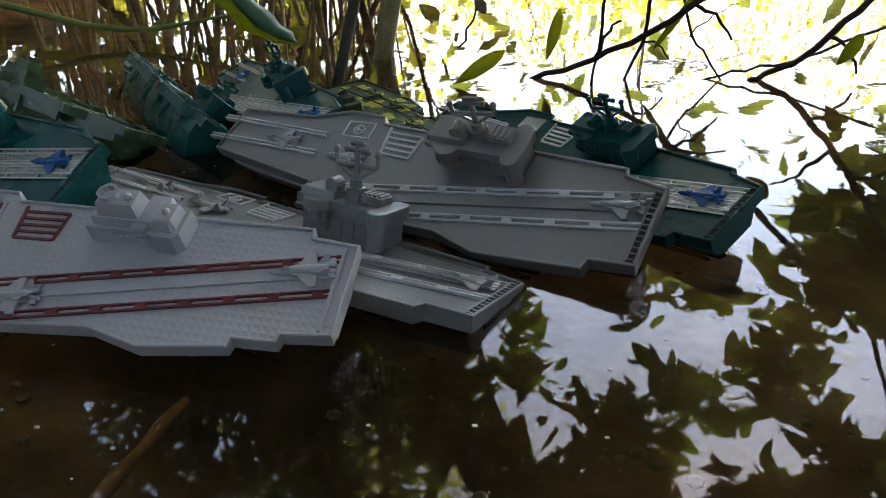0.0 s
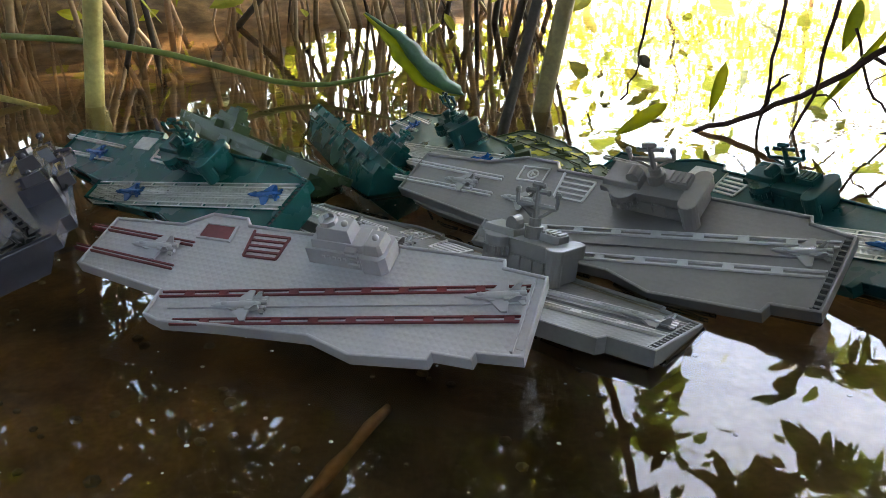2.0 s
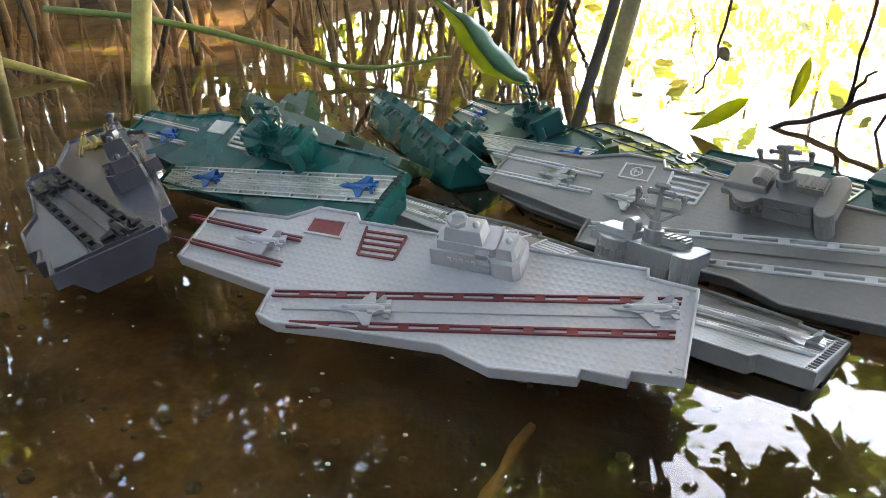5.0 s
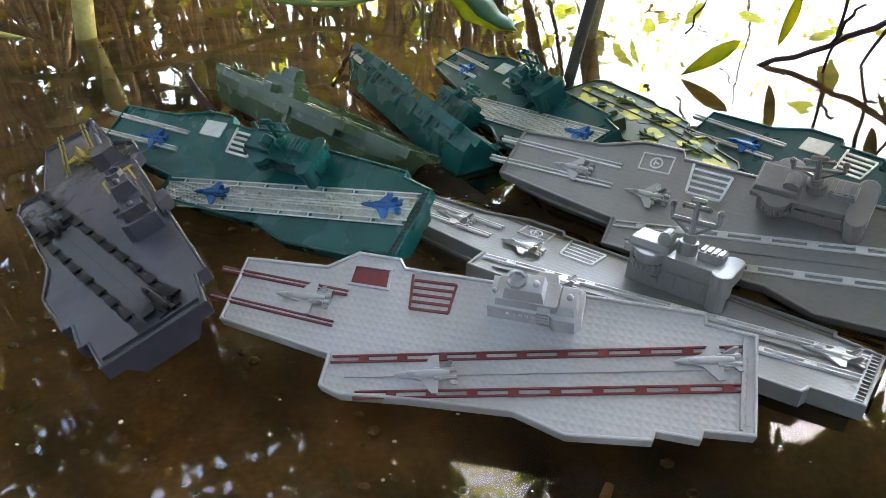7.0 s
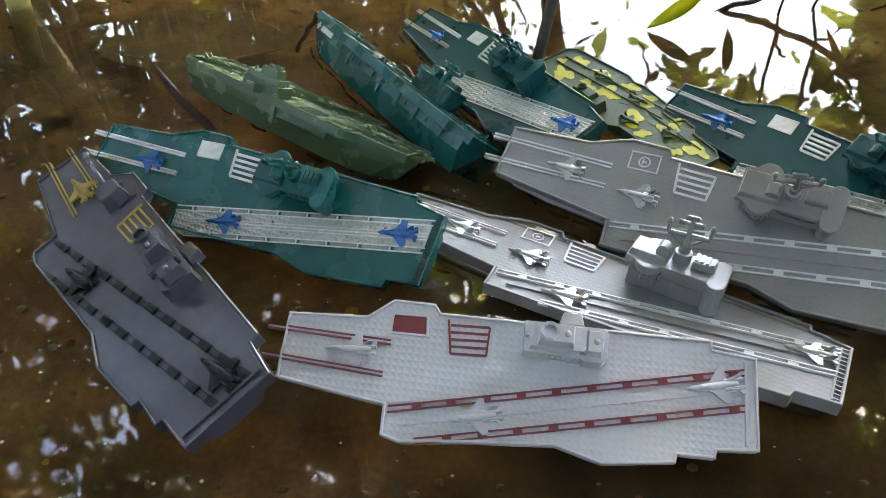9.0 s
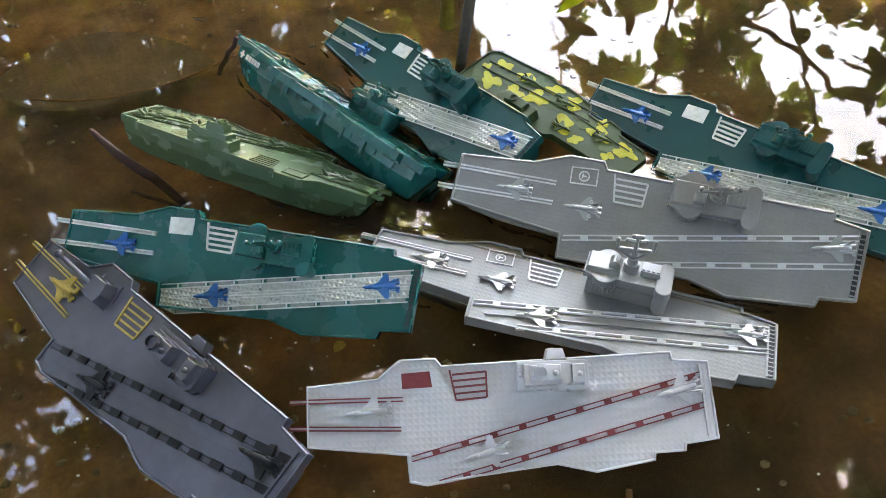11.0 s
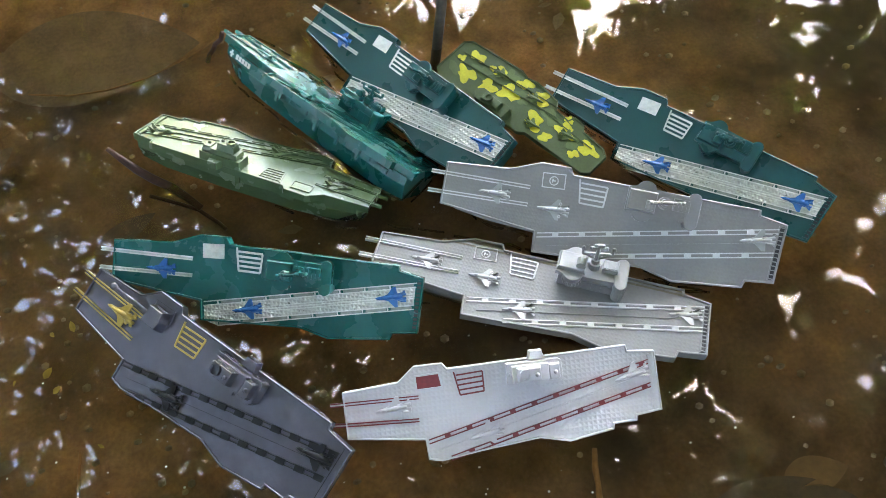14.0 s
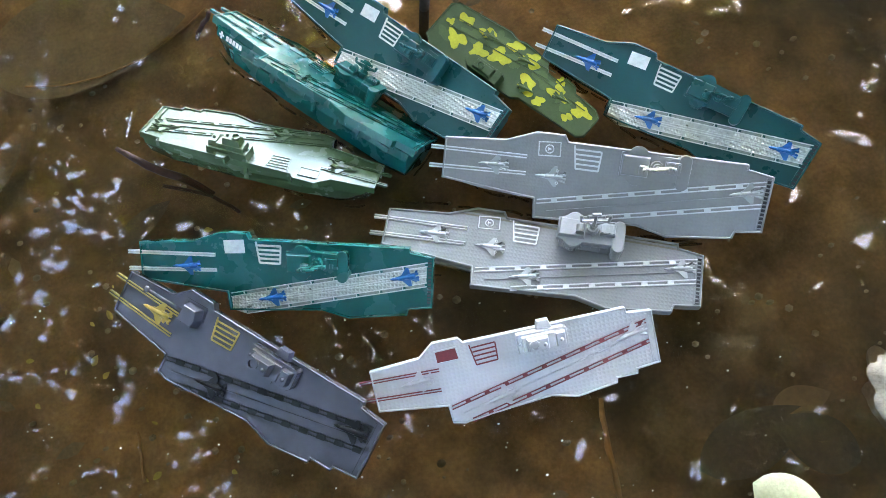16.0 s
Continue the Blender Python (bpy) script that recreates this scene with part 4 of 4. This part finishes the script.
def tree(label, base, height, crowns, rng, m, leaf_m, n, lo, hi, limbs=7, r0=0.03):
    """Tapered trunk with limbs, and a crown of many leaves."""
    ob = tagged(new("tree"), label, "tree")
    base = Vector(base)
    bm = bmesh.new()
    top = base + Vector((rng.uniform(-0.2, 0.2), rng.uniform(-0.2, 0.2), height))
    line = bent(base, top, 10, (0, 0, 0), 0.03, rng)
    tube(bm, line, [r0 * (1 - 0.075 * i) for i in range(11)], 8)
    part("trunk", bm, m, ob, smooth=True)
    for i in range(limbs):
        p = line[rng.randint(3, 10)]
        c, r = crowns[i % len(crowns)]
        q = Vector(c) + Vector((rng.gauss(0, 0.4) * r[0], rng.gauss(0, 0.4) * r[1], rng.gauss(0, 0.4) * r[2]))
        bm = bmesh.new()
        tube(bm, bent(p, q, 7, (0, 0, 0.08), 0.03, rng), [r0 * 0.4 * (1 - 0.11 * j) for j in range(8)], 6)
        part("limb", bm, m, ob, smooth=True)
    for c, r in crowns:
        bm = bmesh.new()
        leaf_cloud(bm, rng, c, r, n // len(crowns), lo, hi)
        part("crown", bm, leaf_m, ob)
    return ob


rng = random.Random(3)
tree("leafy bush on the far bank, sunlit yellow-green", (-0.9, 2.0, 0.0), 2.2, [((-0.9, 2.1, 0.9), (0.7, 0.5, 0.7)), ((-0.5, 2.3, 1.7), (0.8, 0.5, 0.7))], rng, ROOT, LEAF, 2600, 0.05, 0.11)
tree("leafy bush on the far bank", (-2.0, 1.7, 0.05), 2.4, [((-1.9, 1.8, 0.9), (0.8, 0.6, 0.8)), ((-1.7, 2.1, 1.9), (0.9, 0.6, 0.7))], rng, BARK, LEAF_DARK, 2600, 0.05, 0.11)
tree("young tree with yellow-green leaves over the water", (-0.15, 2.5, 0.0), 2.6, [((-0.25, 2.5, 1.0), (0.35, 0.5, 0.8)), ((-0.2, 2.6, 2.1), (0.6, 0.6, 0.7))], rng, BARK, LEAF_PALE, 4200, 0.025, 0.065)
tree("distant tree beyond the open water", (1.8, 6.2, 0.1), 2.2, [((1.7, 6.2, 1.0), (1.2, 0.6, 0.8)), ((3.6, 6.4, 0.9), (1.2, 0.6, 0.7))], rng, BARK, LEAF_PALE, 3000, 0.04, 0.09, r0=0.02)


tree("low sunlit bush across the open water", (0.5, 4.4, 0.0), 0.8, [((0.35, 4.4, 0.32), (0.9, 0.5, 0.32)), ((1.3, 4.8, 0.36), (0.8, 0.5, 0.34))], rng, BARK, LEAF_PALE, 4200, 0.03, 0.07, r0=0.015)


def cover(az, el):
    """How densely leaves stand in a direction seen from the toys; set to block or admit sun and sky."""
    n = noise.noise((az * 0.045, el * 0.06, 2.0))
    c = noise.noise(((az - 5) * 0.11, el * 0.13, 5.0)) + 0.5 * noise.noise((az * 0.27, el * 0.30, 9.0))
    if 3 < az < 64:
        if el < 18:
            return 0.9 if az > 40 and el > 12 else 0.03
        if el < 27:
            return 1.0 if az > 39 + 8 * c else 0.01
        if el < 45:
            return 1.2 if c > (0.26 if el < 34 else 0.11 if az < 42 else -0.08) or az < 8 + 6 * c else 0.015
        # gap cut here so that sun reaches the far bank
        if az < 13 and el < 57:
            return 0.15
        return 1.35 if el > 53 or c > -0.2 or (15 < az < 36 and el > 46) else 0.03
    if -22 < az <= 3:
        if el < 14:
            return 0.7 + 0.6 * n
        if el < 40:
            return 1.0
        return 0.15 if az > -6 and 43 < el < 57 else 1.1
    if -58 < az < -36 and 20 < el < 52:
        return 0.55 + 0.8 * c
    if el > 45 and (-100 < az < -25 or abs(az) > 150):
        return 0.92 + 0.2 * n
    return 1.0 + 0.25 * n


def canopy(label, base, az0, az1, n, m, leaf_m, seed, lo=0.10, hi=0.22, near=2.0, far=3.8, e0=0.01, e1=1.0):
    """A tall tree whose crown roofs over one side of the stream and blocks its sky light."""
    rng = random.Random(seed)
    ob = tagged(new("tree"), label, "tree")
    base = Vector(base)
    top = base + Vector((rng.uniform(-0.3, 0.3), rng.uniform(-0.3, 0.3), 4.2))
    line = bent(base, top, 10, (0, 0, 0), 0.05, rng)
    bm = bmesh.new()
    tube(bm, line, [0.09 * (1 - 0.075 * i) for i in range(11)], 9)
    part("trunk", bm, m, ob, smooth=True)
    lines = []
    bm = bmesh.new()
    k = 0
    tries = 0
    while k < n and tries < n * 12:
        tries += 1
        az = rng.uniform(az0, az1)
        el = math.degrees(math.asin(rng.uniform(e0, e1)))
        if rng.random() > cover((az + 180) % 360 - 180, el) * 0.8:
            continue
        r = rng.uniform(near, far)
        a, e = radians(az), radians(el)
        p = Vector((-0.1 + r * math.cos(e) * math.sin(a), 0.3 + r * math.cos(e) * math.cos(a), 0.03 + r * math.sin(e)))
        d = Vector((rng.uniform(-1, 1), rng.uniform(-1, 1), rng.uniform(-0.8, 0.3))).normalized() * rng.uniform(lo, hi)
        blade(bm, p, p + d, d.length * rng.uniform(0.4, 0.6), (rng.uniform(-0.8, 0.8), rng.uniform(-0.8, 0.8), 1), n=3)
        if k % 300 == 0:
            lines.append(p)
        k += 1
    part("crown", bm, leaf_m, ob)
    for q in lines[:12]:
        bm = bmesh.new()
        tube(bm, bent(line[rng.randint(4, 9)], q, 8, (0, 0, 0.15), 0.05, rng), [0.03 * (1 - 0.1 * j) for j in range(9)], 6)
        part("limb", bm, m, ob, smooth=True)
    return ob


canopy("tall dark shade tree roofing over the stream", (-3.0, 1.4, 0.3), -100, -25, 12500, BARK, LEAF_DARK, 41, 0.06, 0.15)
# sunlit look of this crown is put into the paler leaf colour
canopy("tall leafy tree, sunlit look painted into its yellow-green crown", (-0.7, 3.6, 0.3), -25, 5, 2600, BARK, LEAF_PALE, 42, 0.04, 0.09, e1=0.4)
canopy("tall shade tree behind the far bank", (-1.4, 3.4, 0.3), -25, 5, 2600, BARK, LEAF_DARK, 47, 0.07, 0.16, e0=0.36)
canopy("broad-leaved tree with gaps to the sky", (3.4, 1.6, 0.3), 3, 70, 12500, BARK, LEAF, 43, 0.07, 0.16)
# two unseen trees behind the camera, added to keep sky light off the toys
canopy("unseen dark tree added on the near bank to block sky light", (2.4, -1.8, 0.4), 70, 170, 9500, BARK, LEAF_DARK, 44)
canopy("unseen dark tree added on the near bank to block sky light", (-2.0, -2.0, 0.4), 170, 260, 8500, BARK, LEAF_DARK, 45)
# added cluster: pale leaf colour stands in for sun on the leaves
canopy("small tree added beside the stream, pale leaf colour standing for sunlit foliage", (-2.4, 1.0, 0.3), -60, -36, 260, BARK, LEAF_PALE, 46, 0.04, 0.09, 1.6, 1.9, 0.33, 0.8)

# thin stalks and roots along the far bank
rng = random.Random(21)
bm = bmesh.new()
for i in range(190):
    az = radians(rng.uniform(-62, -3))
    r = rng.uniform(1.0, 2.3)
    x, y = r * math.sin(az), r * math.cos(az)
    h = rng.uniform(0.2, 1.3)
    tube(bm, bent((x, y, -0.05), (x + rng.gauss(0, 0.12), y + rng.gauss(0, 0.12), h), 5, (rng.gauss(0, 0.03), 0, 0), 0.008, rng), rng.uniform(0.002, 0.006), 5)
tagged(part("reed_stalks", bm, ROOT, smooth=True), "pale dry stalks crowding the far bank", "stalks", kind="stuff")
bm = bmesh.new()
for i in range(40):
    az = radians(rng.uniform(-62, 3))
    r = rng.uniform(0.9, 2.2)
    x, y = r * math.sin(az), r * math.cos(az)
    h = rng.uniform(0.3, 1.4)
    tube(bm, bent((x, y, -0.05), (x + rng.gauss(0, 0.2), y + rng.gauss(0, 0.15), h), 5, (rng.gauss(0, 0.05), 0, 0), 0.01, rng), rng.uniform(0.002, 0.007), 5)
tagged(part("dark_stalks", bm, BARK, smooth=True), "dark bare stalks along the bank", "stalks", kind="stuff")
bm = bmesh.new()
for i in range(620):
    az = radians(rng.triangular(-52, 12, -10))
    r = rng.uniform(0.85, 2.2)
    p = Vector((r * math.sin(az), r * math.cos(az), rng.uniform(0.02, 0.7)))
    d = Vector((rng.uniform(-1, 1), rng.uniform(-1, 1), rng.uniform(-1, 0.6))).normalized() * rng.uniform(0.02, 0.06)
    blade(bm, p, p + d, d.length * 0.4, (rng.uniform(-1, 1), -1, 0.6), n=4)
tagged(part("bank_leaves", bm, LEAF_PALE), "yellow-green leaves among the bank stalks", "leaves", kind="stuff")

# litter on the bed
bm = bmesh.new()
for i in range(110):
    x, y = rng.uniform(-0.75, 0.45), rng.uniform(-0.05, 0.8)
    z = bank_height(x, y)
    d = Vector((rng.uniform(-1, 1), rng.uniform(-1, 1), 0.05)).normalized() * rng.uniform(0.006, 0.02)
    blade(bm, (x, y, z + 0.002), Vector((x, y, z + 0.003)) + d, d.length * 0.45, n=3, fold=0.15)
tagged(part("leaf_litter", bm, SUNK_LEAF), "dark sodden leaves lying on the stream bed", "leaves", kind="stuff")
bm = bmesh.new()
for i in range(1300):
    x, y = rng.uniform(-0.75, 0.45), rng.uniform(-0.05, 0.7)
    bmesh.ops.create_icosphere(bm, subdivisions=1, radius=rng.uniform(0.0008, 0.003), matrix=Matrix.Translation((x, y, bank_height(x, y) + 0.0008)) @ Matrix.Diagonal((1, rng.uniform(0.6, 1), 0.6, 1)))
tagged(part("pebbles", bm, PEBBLE), "small pale pebbles and grit on the bed", "pebbles", kind="stuff")

bm = bmesh.new()
blade(bm, (-0.345, 0.50, -0.026), (-0.20, 0.475, -0.026), 0.085, n=14, fold=0.06)
tagged(part("sunken_leaf", bm, SUNK_LEAF, smooth=True), "large brown leaf lying on the stream bed", "leaf")


for label, a, b, w, z, m in (("dark rotting leaf lying on the stream bed", (-0.016, 0.078), (0.052, 0.086), 0.032, -0.027, ROT_LEAF), ("dark rotting leaf lying on the stream bed", (0.062, 0.052), (0.030, 0.088), 0.030, -0.024, ROT_LEAF),
                             ("orange-brown leaf lying on the stream bed", (0.034, 0.092), (0.066, 0.089), 0.018, -0.026, BED_LEAF), ("dark brown leaf lying on the stream bed", (-0.285, 0.33), (-0.245, 0.345), 0.016, -0.024, ROT_LEAF),
                             ("dark brown leaf lying on the stream bed", (-0.262, 0.246), (-0.236, 0.262), 0.014, -0.022, ROT_LEAF), ("brown leaf lying on the stream bed", (-0.37, 0.40), (-0.33, 0.428), 0.022, -0.027, SUNK_LEAF)):
    bm = bmesh.new()
    blade(bm, (*a, z), (*b, z + 0.002), w, n=14, fold=0.10)
    tagged(part("sunken_leaf", bm, m, smooth=True), label, "leaf")
# the curved brown line stands in for shadow along the large sunken leaf
for label, pts, r in (("thin orange-brown twig lying on the stream bed", bent((-0.303, 0.2156, -0.026), (-0.307, 0.187, -0.028), 6, jit=0.0008), 0.0009), ("thin brown line put in for the shadow edge of a sunken leaf", bent((-0.318, 0.468, -0.024), (-0.184, 0.470, -0.020), 10, (0, -0.018, 0), 0.0008), 0.0006),
                      ("dark wet twig tip sticking out of the water", bent((-0.1768, 0.4385, 0.012), (-0.195, 0.446, -0.016), 5, jit=0.0008), 0.0015), ("thin dark root lying on the stream bed", bent((-0.244, 0.352, -0.014), (-0.205, 0.318, -0.02), 6, (0.006, 0, 0), 0.0008), 0.0012)):
    stalk("sunken_twig_or_line", label, pts, r, TWIG if "dark" in label else STICK, "twig", 7)


# specks of dust and foam afloat, and scraps of yellow leaf on the bed
rng = random.Random(77)
bm = bmesh.new()
for i in range(300):
    x, y = rng.triangular(-0.46, 0.08, -0.2), rng.uniform(0.0, 0.30)
    r = rng.uniform(0.00025, 0.0008)
    bmesh.ops.create_icosphere(bm, subdivisions=1, radius=r, matrix=Matrix.Translation((x, y, 0.0001)) @ Matrix.Diagonal((1, rng.uniform(0.5, 1), 0.4, 1)))
tagged(part("floating_specks", bm, SPECK), "tiny pale specks of dust floating on the water", "specks", kind="stuff")
for i in range(26):
    x, y = rng.triangular(-0.50, -0.10, -0.34), rng.uniform(0.04, 0.36)
    d = Vector((rng.uniform(-1, 1), rng.uniform(-1, 1), 0)).normalized() * rng.uniform(0.003, 0.008)
    z = bank_height(x, y) + 0.003
    bm = bmesh.new()
    blade(bm, (x, y, z), Vector((x, y, z + 0.001)) + d, d.length * rng.uniform(0.4, 0.8), n=4, fold=0.2)
    tagged(part("leaf_scrap", bm, YELLOW_LEAF), "small scrap of yellow leaf on the stream bed", "leaf", "leaf scraps")


# the water climbs a little at the hulls and glints there; broken ripples run round them
rng = random.Random(91)
bm, ripple = bmesh.new(), bmesh.new()
for hull in [o for o in bpy.data.objects if o.name.split(".")[0] == "hull"]:
    cut = bmesh.new()
    cut.from_mesh(hull.data)
    cut.transform(hull.parent.matrix_basis)
    got = bmesh.ops.bisect_plane(cut, geom=cut.verts[:] + cut.edges[:] + cut.faces[:], plane_co=(0, 0, 0), plane_no=(0, 0, 1))
    lines = [e for e in got["geom_cut"] if isinstance(e, bmesh.types.BMEdge) and e.calc_length() > 0.0006]
    centre = sum((e.verts[0].co + e.verts[1].co for e in lines), Vector()) / max(1, 2 * len(lines))
    for e in lines:
        a, c = e.verts[0].co, e.verts[1].co
        d = (c - a).normalized() * 0.0003
        low = Vector((0, 0, -0.0004))
        tube(bm, [a - d + low, a.lerp(c, 0.5) + low, c + d + low], [0.0009, 0.0010, 0.0009], 8)
        out = Vector((-d.y, d.x, 0)).normalized()
        if out.dot(a - centre) < 0:
            out = -out
        bits = int(e.calc_length() / 0.012)
        for k in range(bits):
            if rng.random() < 0.4:
                continue
            away = out * rng.uniform(0.0035, 0.0060)
            p, q = a.lerp(c, (k + 0.1) / bits) + away, a.lerp(c, (k + 0.95) / bits) + away + out * rng.uniform(-0.001, 0.001)
            r = rng.uniform(0.0005, 0.0008)
            tube(ripple, [v + Vector((0, 0, 0.00012 - r)) for v in bent(p, q, 4, out * rng.uniform(-0.0012, 0.0012))], [r - 0.00012, r, r, r, r - 0.00012], 8)
    cut.free()
tagged(part("water_edge", bm, WATER, smooth=True), "thin glinting rim of water along the floating hulls", "water", kind="structure")
tagged(part("water_ripple", ripple, WATER, smooth=True), "low broken ripples of water round the hulls", "water", kind="structure")
